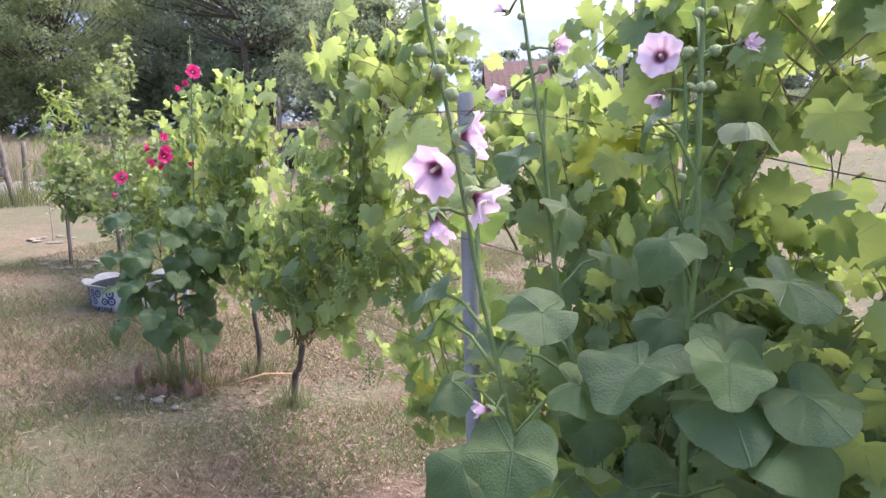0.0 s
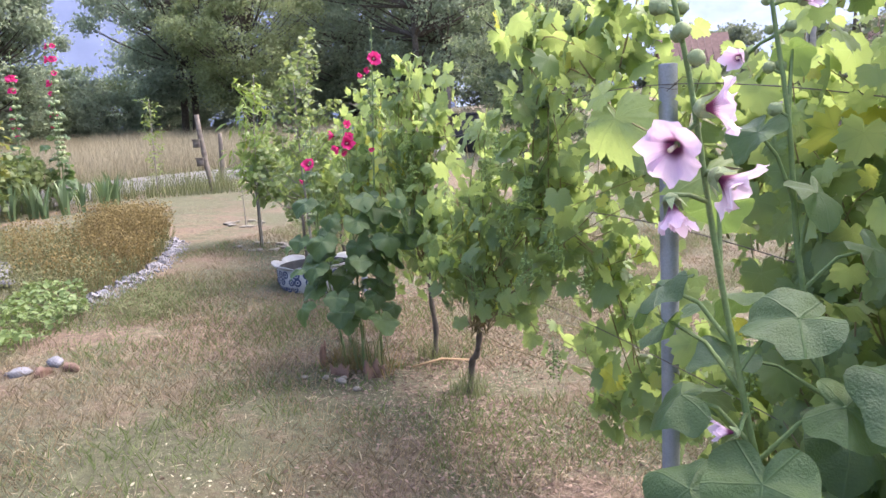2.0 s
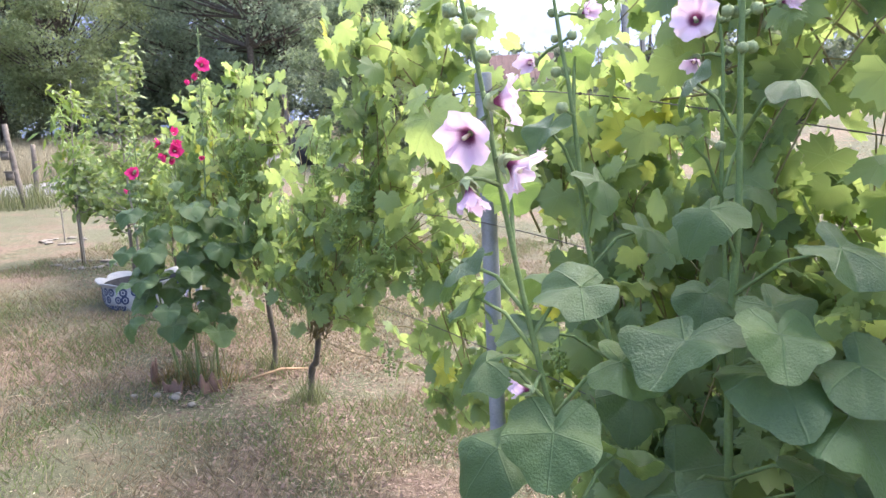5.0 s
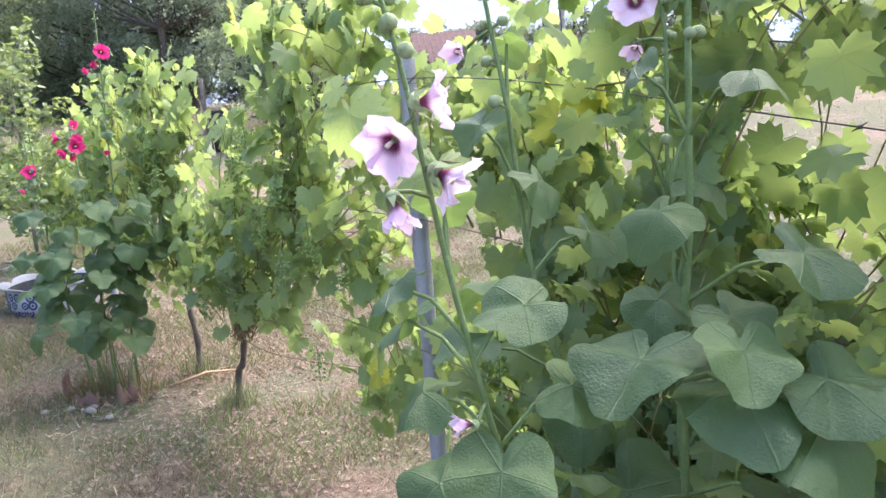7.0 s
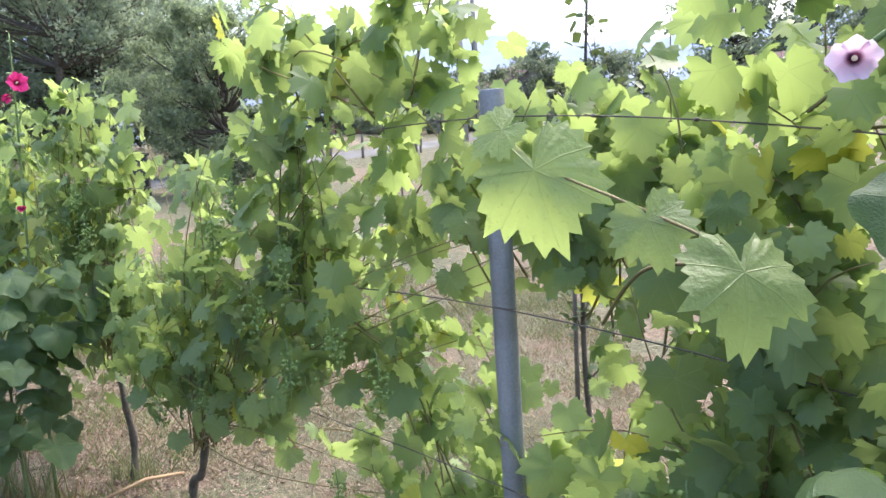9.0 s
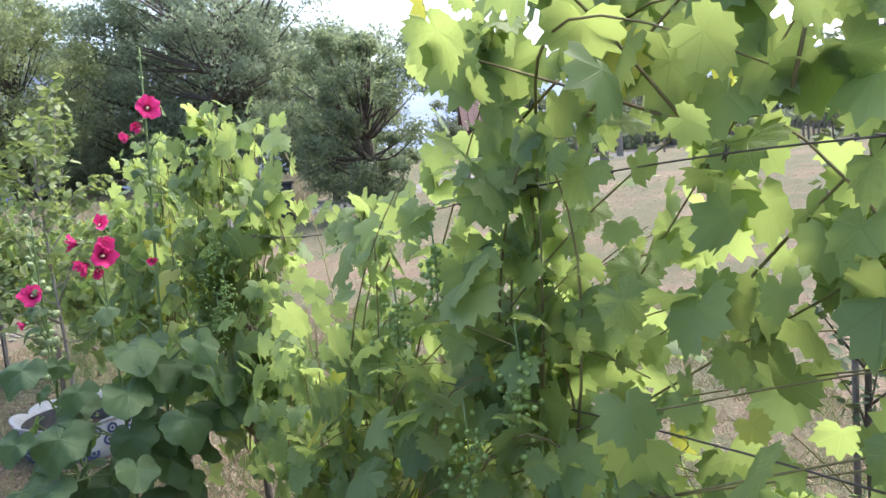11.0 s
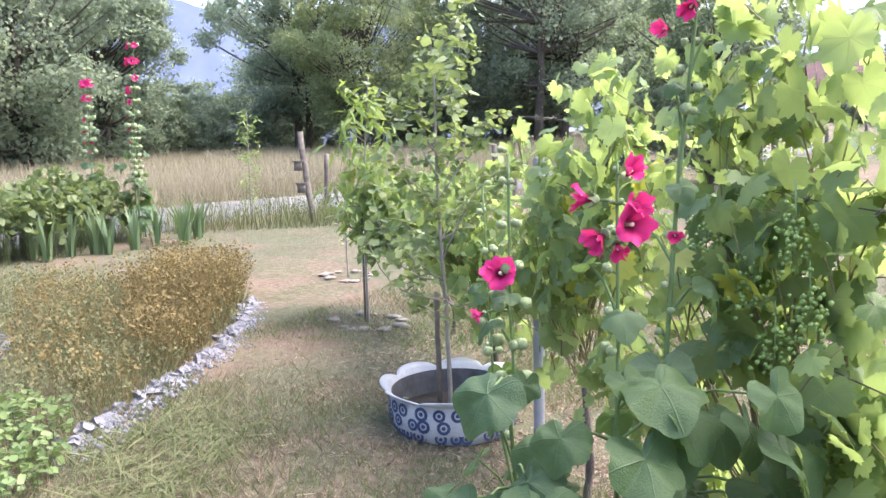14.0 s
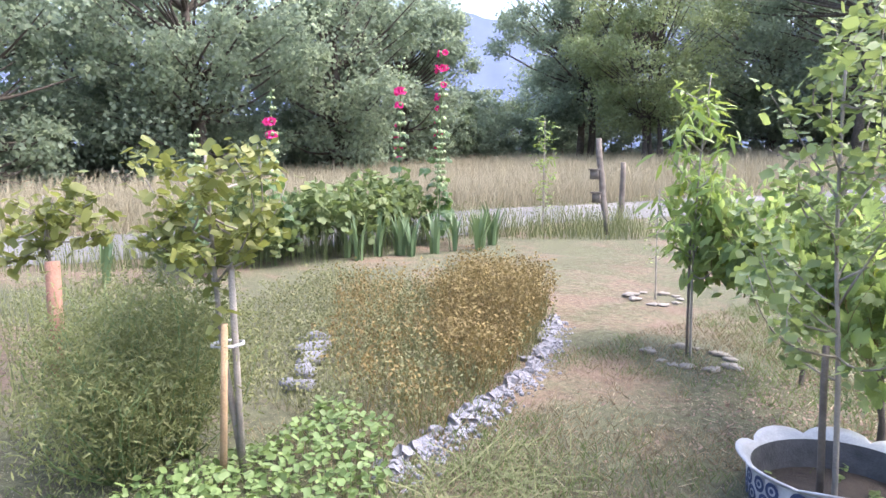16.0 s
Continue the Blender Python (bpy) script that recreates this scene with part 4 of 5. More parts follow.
# ---- painted tyre planter with a young apple tree ----
def tyre_planter(cx, cy):
    z = gz(cx, cy)
    ob = thing("tyre_planter", (cx, cy, z), "old tyre planter painted white with navy rings and scalloped rim", "planter")
    n = 72

    def ring(r, h, wave=0.0, lift=0.0):
        a = np.linspace(0, 2 * math.pi, n, endpoint=False)
        sc = np.abs(np.sin(a * 4.0)) ** .6
        rr = r + wave * sc
        return np.stack((cx + rr * np.cos(a), cy + rr * np.sin(a), np.full(n, z + h) + lift * sc), -1)

    def loft(rings):
        g = Geo()
        v = np.concatenate(rings)
        f = [(k * n + j, k * n + (j + 1) % n, (k + 1) * n + (j + 1) % n, (k + 1) * n + j) for k in range(len(rings) - 1) for j in range(n)]
        return g.add(v, f)

    part("wall", loft([ring(.29, -.01), ring(.325, .04), ring(.34, .1), ring(.342, .16), ring(.33, .2)]), WHITE, ob, "white painted tyre wall")
    part("rim", loft([ring(.33, .2), ring(.346, .206, .015, .008), ring(.354, .21, .036, .03), ring(.351, .217, .036, .03), ring(.336, .213, .012, .012), ring(.326, .2)]), WHITE, ob, "white scalloped rim")
    part("inner_wall", loft([ring(.326, .2), ring(.32, .15), ring(.305, .05)]), TYRE_IN, ob, "dark grey rubber inside")
    g = Geo()
    a = np.linspace(0, 2 * math.pi, 24, endpoint=False)
    g.add(np.vstack(([(cx, cy, z + .1)], np.stack((cx + 0.309 * np.cos(a), cy + 0.309 * np.sin(a), np.full(24, z + .075)), -1))), [(0, 1 + j, 1 + (j + 1) % 24) for j in range(24)])
    part("soil", g, SOIL, ob)
    k = 0
    for row, (h, off) in enumerate(((.04, 0), (.102, .5), (.164, .15))):
        for j in range(24):
            if (j * 7 + row * 3) % 13 == 0:
                continue
            a = (j + off + .2 * rng.normal()) * 2 * math.pi / 24
            rad = np.interp(h, (.04, .1, .16), (.325, .34, .342)) + .003
            size = .03 + .008 * rng.random()
            t = np.linspace(0, 2 * math.pi, 12, endpoint=False)
            q = []
            for rr in (size, size * .55):
                aa = a + rr * np.cos(t) / rad
                q.append(np.stack((cx + rad * np.cos(aa), cy + rad * np.sin(aa), z + h + rr * np.sin(t)), -1))
            g = Geo()
            g.add(np.concatenate(q), [(i, (i + 1) % 12, 12 + (i + 1) % 12, 12 + i) for i in range(12)])
            rr = size * .3
            aa = a + rr * np.cos(t) / rad
            g.add(np.stack((cx + rad * np.cos(aa), cy + rad * np.sin(aa), z + h + rr * np.sin(t)), -1), [tuple(range(12))])
            part("painted_ring", g, BLUE, ob)
    return ob


TY = (-3.03, 5.84)
tyre_planter(*TY)


def small_tree(name, label, cat, x, y, z0, trunk, limbs, leaf_mesh, leaf_geo, mat_, n, size, seed, bark, group="", parts=200, droop=.5):
    """trunk: points and radius; limbs: (from z on trunk, end point); leaves along the limbs."""
    r = np.random.default_rng(seed)
    ob = thing(name, (x, y, z0), label, cat, group)
    pts, rad = trunk
    line = spline(pts)
    g = Geo()
    g.tube(line, np.linspace(rad, rad * .4, len(line)), 8)
    part("trunk", g, bark, ob)
    ways = [line[len(line) // 2:]]
    for z, end, rr in limbs:
        a = along(line, z)
        c = cane_line(a, end, -.05, r, 8)
        g = Geo()
        g.tube(c, np.linspace(rr, rr * .3, len(c)), 6)
        part("branch", g, bark, ob)
        ways.append(c[2:])
    P, N, T, S = [], [], [], []
    for k in range(n):
        w = ways[r.integers(len(ways))]
        p = w[r.integers(len(w))] + r.normal(size=3) * (.035, .035, .03)
        d = unit(r.normal(size=3) * (1, 1, .5))
        P.append(p); T.append(d + np.array((0, 0, -droop))); N.append(np.array((0, 0, .8)) + r.normal(size=3) * .5); S.append(size * (.6 + .8 * r.random()))
    P, M = np.array(P), frames_of(np.array(N), np.array(T), S)
    for k in range(min(parts, n)):
        piece("leaf", leaf_mesh, ob, to_matrix(M[k], P[k]))
    if n > parts:
        g = Geo()
        g.many(leaf_geo[0], leaf_geo[1], M[parts:], P[parts:], leaf_geo[2] + (0, 1e-6))
        part("leaves", g, mat_, ob, kind="stuff")
    return ob


tz = gz(*TY) + .09
ra = np.random.default_rng(61)
tx, tyy = TY[0] + .03, TY[1] - .08
apple_limbs = []
for k in range(22):
    a, h = ra.random() * 6.28, .5 + .055 * k
    reach = .47 - .013 * k + .06 * ra.normal()
    apple_limbs.append((tz + h, (tx + math.cos(a) * reach, tyy + math.sin(a) * reach, tz + h + .3 + .12 * ra.random()), .0055))
small_tree("apple_tree", "young apple tree growing in a painted tyre", "tree", tx, tyy, tz, ([(tx, tyy, tz - .03), (tx - .01, tyy, tz + .5), (tx - .05, tyy + .02, tz + 1.1), (tx - .04, tyy, tz + 1.75)], .0135),
           apple_limbs, APPLE_MESH, oval, APPLE, 1300, .068, 62, GREYBARK, parts=260, droop=.1)
g = Geo()
g.tube([(tx - .045, tyy - .03, tz - .02), (tx - .05, tyy - .03, tz + .5), (tx - .05, tyy - .025, tz + .64)], [.015, .014, .013], 7)
single("stake", g, WOOD, "weathered wooden stake tied to the young tree", "stake")

sx_, sy_ = -4.62, 7.32
sz_ = gz(sx_, sy_)
rb = np.random.default_rng(63)
limbs = [(sz_ + .6 + .08 * k, (sx_ + math.cos(k * 2.4) * (.3 - .012 * k), sy_ + math.sin(k * 2.4) * (.3 - .012 * k), sz_ + .85 + .085 * k), .006) for k in range(13)]
small_tree("peach_tree", "slender young peach tree with drooping bright leaves", "tree", sx_, sy_, sz_, ([(sx_, sy_, sz_ - .03), (sx_, sy_, sz_ + .6), (sx_ + .03, sy_, sz_ + 1.3), (sx_ + .1, sy_, sz_ + 1.95)], .01),
           limbs, PEACH_MESH, lance, PEACH, 460, .13, 64, GREYBARK, parts=200, droop=1.2)
g = Geo()
g.tube([(sx_ - .03, sy_, sz_ - .02), (sx_ - .03, sy_ + .01, sz_ + .9)], [.01, .009], 7)
single("stake", g, WOOD, "weathered wooden stake tied to the young tree", "stake")


def stone_ring(x, y, n, rad, seed):
    r = np.random.default_rng(seed)
    for k in range(n):
        a = k * 6.28 / n + r.normal() * .15
        px, py = x + math.cos(a) * rad * (.8 + .4 * r.random()), y + math.sin(a) * rad * (.8 + .4 * r.random())
        g = Geo()
        s = .03 + .028 * r.random()
        g.rock((px, py, gz(px, py) + s * .15), (s * 1.4, s, s * .4), seed * 50 + k, .7)
        single("stone", g, FLAT, "flat grey field stone ringing a young tree", "stone", group="stones round the young trees")


stone_ring(sx_, sy_, 13, .26, 1)
stone_ring(-5.86, 8.71, 10, .24, 2)
limbs = [(gz(-5.86, 8.71) + .3 + .09 * k, (-5.86 + math.cos(k * 2.2) * .1, 8.71 + math.sin(k * 2.2) * .1, gz(-5.86, 8.71) + .42 + .09 * k), .004) for k in range(7)]
q = gz(-5.86, 8.71)
small_tree("sapling", "thin sapling inside a ring of stones", "tree", -5.86, 8.71, q, ([(-5.86, 8.71, q - .02), (-5.86, 8.71, q + .5), (-5.85, 8.72, q + 1.0)], .009), limbs, APPLE_MESH, oval, APPLE, 60, .05, 65, GREYBARK, parts=60)
q = gz(-9.7, 11.3)
limbs = [(q + .4 + .12 * k, (-9.7 + math.cos(k * 2.2) * .16, 11.3 + math.sin(k * 2.2) * .16, q + .55 + .12 * k), .005) for k in range(11)]
small_tree("sapling", "thin leafy sapling beside the fence posts", "tree", -9.7, 11.3, q, ([(-9.7, 11.3, q - .02), (-9.68, 11.3, q + .9), (-9.66, 11.3, q + 1.75)], .014), limbs, PEACH_MESH, lance, PEACH, 260, .1, 66, GREYBARK, parts=80, droop=.3)
q = gz(-.1, 13.0)
limbs = [(q + .25 + .07 * k, (-.1 + math.cos(k * 2.2) * .17, 13.0 + math.sin(k * 2.2) * .17, q + .4 + .07 * k), .005) for k in range(8)]
small_tree("sapling", "leafy sapling between stakes in the bare field", "tree", -.1, 13.0, q, ([(-.1, 13.0, q - .02), (-.1, 13.0, q + .5), (-.1, 13.0, q + .95)], .012), limbs, APPLE_MESH, oval, APPLE, 220, .05, 67, GREYBARK, parts=60)
for dx, h in ((.02, 1.75), (.25, 1.7)):
    g = Geo()
    g.tube([(-.1 + dx, 13.0, gz(-.1 + dx, 13) - .05), (-.08 + dx, 13.0, gz(-.1 + dx, 13) + h)], [.022, .018], 7)
    single("stake", g, WOOD, "tall thin wooden stake beside a sapling", "stake")

# low weeds in the tyre and grass tufts at the foot of the vines
rw = np.random.default_rng(91)
for k in range(7):
    a, d = rw.random() * 6.28, .08 + .17 * rw.random()
    wx, wy = TY[0] + math.cos(a) * d, TY[1] + math.sin(a) * d
    ob = thing("seedling", (wx, wy, gz(*TY) + .09), "small green weed seedling in the planter soil", "weed", "weeds in the planter")
    for j in range(7):
        b = rw.random() * 6.28
        t = np.array((math.cos(b), math.sin(b), .3))
        piece("leaf", APPLE_MESH, ob, to_matrix(frames_of(np.array([(0, 0, 1.0)]) + rw.normal(size=(1, 3)) * .3, t[None], [.035 + .02 * rw.random()])[0], np.array((wx, wy, gz(*TY) + .1 + .03 * rw.random()))))

# ---- beds on the left ----
def stalks(n, pick, h0, h1, width, seed, lean=.25, head=None):
    """Upright stalks as narrow blades, places from pick(r)."""
    r = np.random.default_rng(seed)
    xy = np.array([pick(r) for _ in range(n)])
    z = terrain(xy[:, 0], xy[:, 1])
    a = r.random(n) * 6.28
    h = (h0 + (h1 - h0) * r.random(n)) * (.85 + .35 * np.array([noise.noise((p[0] * 1.6, p[1] * 1.6, seed)) for p in xy]))
    up = unit(np.stack((np.cos(a) * lean * r.random(n), np.sin(a) * lean * r.random(n), np.ones(n)), -1))
    b = r.random(n) * 6.28
    side = unit(np.cross(up, np.stack((np.cos(b), np.sin(b), np.zeros(n)), -1)))
    third = np.cross(side, up)
    w = width * (.6 + .8 * r.random(n))
    M = np.stack((side * w[:, None], third * h[:, None] * .6, up * h[:, None]), -1)
    base = np.column_stack((xy, z - .01))
    return base, M, up, h


def inside(poly):
    poly = np.asarray(poly, float)
    lo, hi = poly.min(0), poly.max(0)

    def pick(r):
        while True:
            p = lo + (hi - lo) * r.random(2)
            c, j = False, len(poly) - 1
            for i in range(len(poly)):
                if (poly[i][1] > p[1]) != (poly[j][1] > p[1]) and p[0] < (poly[j][0] - poly[i][0]) * (p[1] - poly[i][1]) / (poly[j][1] - poly[i][1]) + poly[i][0]:
                    c = not c
                j = i
            if c:
                return p
    return pick


def stalk_field(name, label, cat, material, n, poly, h0, h1, width, seed, heads=0, lean=.25):
    base, M, up, h = stalks(n, inside(poly), h0, h1, width, seed, lean)
    g = Geo()
    g.many(blade[0], blade[1], M, base)
    if heads:
        r = np.random.default_rng(seed + 1)
        for k in range(heads):
            i = r.integers(0, n, n)
            q = base[i] + up[i] * (h[i] * (.72 + .3 * r.random(n)))[:, None] + r.normal(size=(n, 3)) * .012
            m = frames_of(r.normal(size=(n, 3)), r.normal(size=(n, 3)) + (0, 0, 1), .014 + .014 * r.random(n))
            g.many(np.array(((0, 0, 0), (.5, .5, .1), (-.5, .5, .1), (0, 1, 0))), np.array(((0, 1, 2), (1, 3, 2))), m, q)
    return single(name, g, material, label, cat, "stuff", smooth=False, base=(0, 0, 0))


BED = [(-4.62, 4.95), (-4.98, 5.9), (-5.5, 6.8), (-6.0, 7.4), (-6.9, 8.0), (-7.6, 7.6), (-7.0, 6.6), (-5.9, 5.3)]
stalk_field("weeds", "green weeds growing among the dry stalks", "weeds", BEDWEED, 2400, BED, .08, .32, .006, 109, 2, .6)
stalk_field("dry_flax", "dry brown seed-headed stalks filling a garden bed", "dry plants", DRY, 3300, [(-4.85, 5.5), (-5.12, 6.05), (-5.6, 6.8), (-6.05, 7.4), (-6.6, 7.9), (-7.2, 7.5), (-6.6, 6.7), (-5.75, 5.95)], .2, .58, .005, 101, 4, .6)
stalk_field("dry_flax", "scattered brown seed-headed stalks among green weeds", "dry plants", DRY, 620, [(-4.45, 4.9), (-4.75, 5.3), (-5.8, 6.1), (-7.2, 7.0), (-7.9, 6.6), (-6.4, 5.4), (-5.2, 4.8)], .16, .46, .0045, 103, 4, .7)
stalk_field("weeds", "straw-yellow and green weeds in the bed", "weeds", BEDWEED, 4800, [(-4.65, 4.85), (-5.0, 5.8), (-7.2, 7.3), (-8.6, 6.8), (-7.6, 5.0), (-5.8, 4.3)], .05, .24, .005, 103, 2, .8)
stalk_field("weeds", "tall green weeds and grass along the lane", "weeds", WEED, 2600, [(-10.6, 3.6), (-9.9, 5.4), (-9.8, 9.6), (-9.0, 10.6), (-7.9, 11.9), (-9.2, 12.6), (-10.3, 10.5), (-10.6, 7)], .2, .65, .01, 105, 1, .4)
stalk_field("weeds", "yellowing weeds behind the feathery bush", "weeds", WEED, 2600, [(-5.6, 3.6), (-5.9, 4.4), (-8.6, 5.2), (-9.6, 4.4), (-8, 2.5), (-6, 1.8)], .1, .36, .007, 107, 1, .5)


def curb():
    line = smooth_line([(-4.42, 4.6), (-4.54, 4.85), (-4.74, 5.38), (-5.05, 6.1), (-5.45, 6.75), (-5.95, 7.35)], .085)
    k = 0
    for p in line:
        g = Geo()
        s = .026 + .026 * rng.random()
        p = p + rng.normal(size=2) * .018
        g.rock((p[0], p[1], gz(p[0], p[1]) + .008), (s * 1.5, s * 1.05, .02 + .025 * rng.random()), 300 + k, 1.1)
        single("curb_stone", g, STONE, "rough pale grey stone edging a garden bed", "curb stone", smooth=False, group="stones edging the bed")
        k += 1
    r = np.random.default_rng(9)
    g = Geo()
    n = 800
    i = r.integers(0, len(line), n)
    q = line[i] + r.normal(size=(n, 2)) * .055 + np.array((.09, -.05))
    g.many(ICO1[0], np.array(ICO1[1]), np.repeat(np.eye(3)[None], n, 0) * (.006 + .012 * r.random(n))[:, None, None], np.column_stack((q, terrain(q[:, 0], q[:, 1]) + .006)))
    single("gravel", g, STONE, "loose white gravel spilling along the stone edge", "gravel", "stuff", base=(0, 0, 0))


curb()
for k, t in enumerate(np.linspace(0, 1, 5)):
    x, y = -5.57 - .85 * t, 4.76 + .6 * t
    g = Geo()
    g.rock((x, y, gz(x, y) + .04), (.12, .06, .045), 400 + k, .9)
    single("curb_stone", g, STONE, "pale stone block edging the far side of the bed", "curb stone", group="stones edging the bed")
for k, (x, y, m) in enumerate(((-3.3, 3.2, TERRACOTTA), (-3.22, 3.32, TERRACOTTA), (-3.38, 3.36, STONE), (-3.42, 3.14, STONE))):
    g = Geo()
    g.rock((x, y, gz(x, y) + .018), (.06, .04, .032), 420 + k, .8)
    single("stone", g, m, "broken brick lump lying at the bed's edge" if m is TERRACOTTA else "pale stone lying at the bed's edge", "stone", group="stones at the bed's corner")


thin = (lance[0] * (.12, 1, .5), lance[1], lance[2])


def leaf_bed(name, label, cat, shape, material, n, poly, h, size, seed, up=1.0):
    r = np.random.default_rng(seed)
    pick = inside(poly)
    xy = np.array([pick(r) for _ in range(n)])
    hump = .55 + .45 * np.array([noise.noise((p[0] * 2.3, p[1] * 2.3, seed)) for p in xy])
    z = terrain(xy[:, 0], xy[:, 1]) + h * np.clip(hump, .1, 1.2) * (.25 + .75 * r.random(n) ** .5)
    N, T = r.normal(size=(n, 3)) * .45 + (0, 0, up), r.normal(size=(n, 3)) * (1, 1, .4) + (0, 0, -.2)
    g = Geo()
    g.many(shape[0], shape[1], frames_of(N, T, size * (.5 + .9 * r.random(n))), np.column_stack((xy, z)), shape[2] + (0, 1e-6))
    r2 = r.integers(0, n, n // 6)
    for i in r2:
        g.tube([(xy[i][0], xy[i][1], terrain(*xy[i]) - .01), (xy[i][0], xy[i][1], z[i])], .0025, 3, False)
    return single(name, g, material, label, cat, "stuff", base=(0, 0, 0))


leaf_bed("mint_patch", "low patch of light green mint-like plants", "herbs", oval, MINT, 3400, [(-3.5, 2.3), (-3.6, 3.1), (-4.1, 4.3), (-4.6, 4.75), (-5.2, 4.75), (-4.9, 4.1), (-4.6, 3.2), (-4.4, 2.0)], .24, .055, 111)
leaf_bed("bean_hedge", "leafy green climbing hedge along the lane", "hedge", polar_leaf(MALLOW_A, MALLOW_R, 14, 1, .25, .1, .1, 0, 25), BEAN, 3600, [(-9.3, 5.6), (-9.2, 7.4), (-9.7, 9.2), (-10.3, 9.1), (-10.3, 7.3), (-10.1, 5.6)], 1.3, .055, 113, .4)
leaf_bed("cut_grass", "cut green grass stalks lying in a heap", "cut grass", thin, WEED, 1300, [(-3.5, 4.5), (-3.9, 5.3), (-4.35, 5.2), (-4.2, 4.5), (-3.8, 4.2)], .05, .2, 115, 1.5)


def iris_clump(x, y, n, h, seed):
    r = np.random.default_rng(seed)
    z = gz(x, y)
    ob = thing("iris", (x, y, z), "clump of sword-shaped grey-green iris leaves", "iris", "irises along the lane")
    for k in range(n):
        a, t = r.random() * 6.28, .12 + .3 * r.random()
        L = h * (.7 + .5 * r.random())
        d = np.array((math.cos(a), math.sin(a), 0))
        b = np.array((x, y, z)) + d * .07 * r.random()
        s = np.array((-d[1], d[0], 0)) * .02
        pts = [b + d * t * L * q * q + np.array((0, 0, L * q * (1 - .2 * q * t))) for q in (0, .4, .75, 1)]
        g = Geo()
        th = d * .002
        v = [pts[0] - s, pts[0] + s, pts[1] - s, pts[1] + s, pts[2] - s * .7, pts[2] + s * .7, pts[3], pts[1] + th, pts[2] + th]
        g.add(v, [(0, 1, 3, 2), (2, 3, 5, 4), (4, 5, 6)])
        part("sword_leaf", g, IRIS, ob)


ri = np.random.default_rng(17)
for k in range(11):
    t = k / 10
    iris_clump(-9.35 + .45 * t + ri.normal() * .12, 7.5 + 2.3 * t + ri.normal() * .1, 12, .45 + .12 * ri.random(), 200 + k)
iris_clump(-9.5, 4.75, 14, .5, 230)


def feathery_bush(x, y, h, w, seed):
    r = np.random.default_rng(seed)
    z = gz(x, y)
    ob = thing("shrub", (x, y, z), "dense feathery dark green bush in the bed", "shrub")
    P, D = [], []
    for k in range(46):
        a, t = r.random() * 6.28, r.random() ** .6
        end = np.array((x + math.cos(a) * w * t, y + math.sin(a) * w * t, z + h * (1 - .45 * t * t) * (.75 + .3 * r.random())))
        c = cane_line((x + math.cos(a) * .06, y + math.sin(a) * .06, z), end, .04, r, 9)
        g = Geo()
        g.tube(c, np.linspace(.005, .0015, len(c)), 4)
        part("branch", g, STEM, ob)
        for q in range(210):
            i = r.integers(2, 9)
            P.append(c[i] + r.normal(size=3) * .07)
            D.append(r.normal(size=3) + (0, 0, .6))
    P, D = np.array(P), np.array(D)
    n = len(P)
    g = Geo()
    g.many(lance[0], lance[1], frames_of(r.normal(size=(n, 3)), D, .02 + .022 * r.random(n)), P, lance[2] + (0, 1e-6))
    part("leaves", g, FEATHER, ob, kind="stuff")


feathery_bush(-5.12, 3.9, .85, .42, 71)
feathery_bush(-5.42, 3.72, .8, .46, 72)
feathery_bush(-5.0, 3.62, .6, .38, 73)

# the two young trees among the beds, with their stakes
q = gz(-4.6, 3.95)
rt = np.random.default_rng(81)
limbs = [(q + .85 + .03 * k, (-4.78 + .42 * math.cos(k * 2.39) * (.5 + .5 * rt.random()), 3.94 + .42 * math.sin(k * 2.39) * (.5 + .5 * rt.random()), 1.12 + .5 * rt.random()), .006) for k in range(16)]
small_tree("young_tree", "young tree with yellowing leaves tied to stakes", "tree", -4.78, 4.06, q, ([(-4.78, 4.06, q - .03), (-4.80, 4.00, 0.70), (-4.84, 3.99, 1.12), (-4.8, 3.96, q + 1.4)], .018), limbs, YOUNG_MESH, oval, YOUNG, 1000, .07, 82, GREYBARK, parts=260, droop=.7)
for k, (pts, m, lab) in enumerate((([(-4.76, 4.04, .12), (-4.76, 4.03, 1.12)], GREYBARK, "thin grey pole supporting a young tree"), ([(-4.70, 3.92, .12), (-4.69, 3.96, 0.89)], TANWOOD, "tan wooden stake tied to a young tree"))):
    g = Geo()
    g.tube(pts, [.017, .015], 8)
    single("stake", g, m, lab, "stake")
g = Geo()
a = np.linspace(0, 6.28, 9)
g.tube(np.stack((-4.76 + .06 * np.cos(a), 4.00 + .07 * np.sin(a), np.full(9, q + .6)), -1), .008, 5)
single("cloth_tie", g, WHITE, "white cloth tie round stake and trunk", "tie")
q2 = gz(-6.42, 3.65)
limbs = [(q2 + .75 + .03 * k, (-6.6 + .38 * math.cos(k * 2.39), 3.68 + .38 * math.sin(k * 2.39), 1.15 + .3 * rt.random()), .006) for k in range(12)]
small_tree("young_tree", "young tree with yellow-green crown behind a red stake", "tree", -6.5, 3.68, q2, ([(-6.5, 3.68, q2 - .03), (-6.55, 3.7, q2 + .6), (-6.6, 3.7, q2 + 1.1)], .016), limbs, YOUNG_MESH, oval, YOUNG, 420, .1, 83, GREYBARK, parts=120, droop=.7)
g = Geo()
g.tube([(-6.36, 3.66, q2 - .05), (-6.37, 3.67, q2 + .35), (-6.365, 3.675, q2 + .74)], [.044, .042, .04], 9)
single("stake", g, REDWOOD, "thick reddish wooden stake in the bed", "stake")


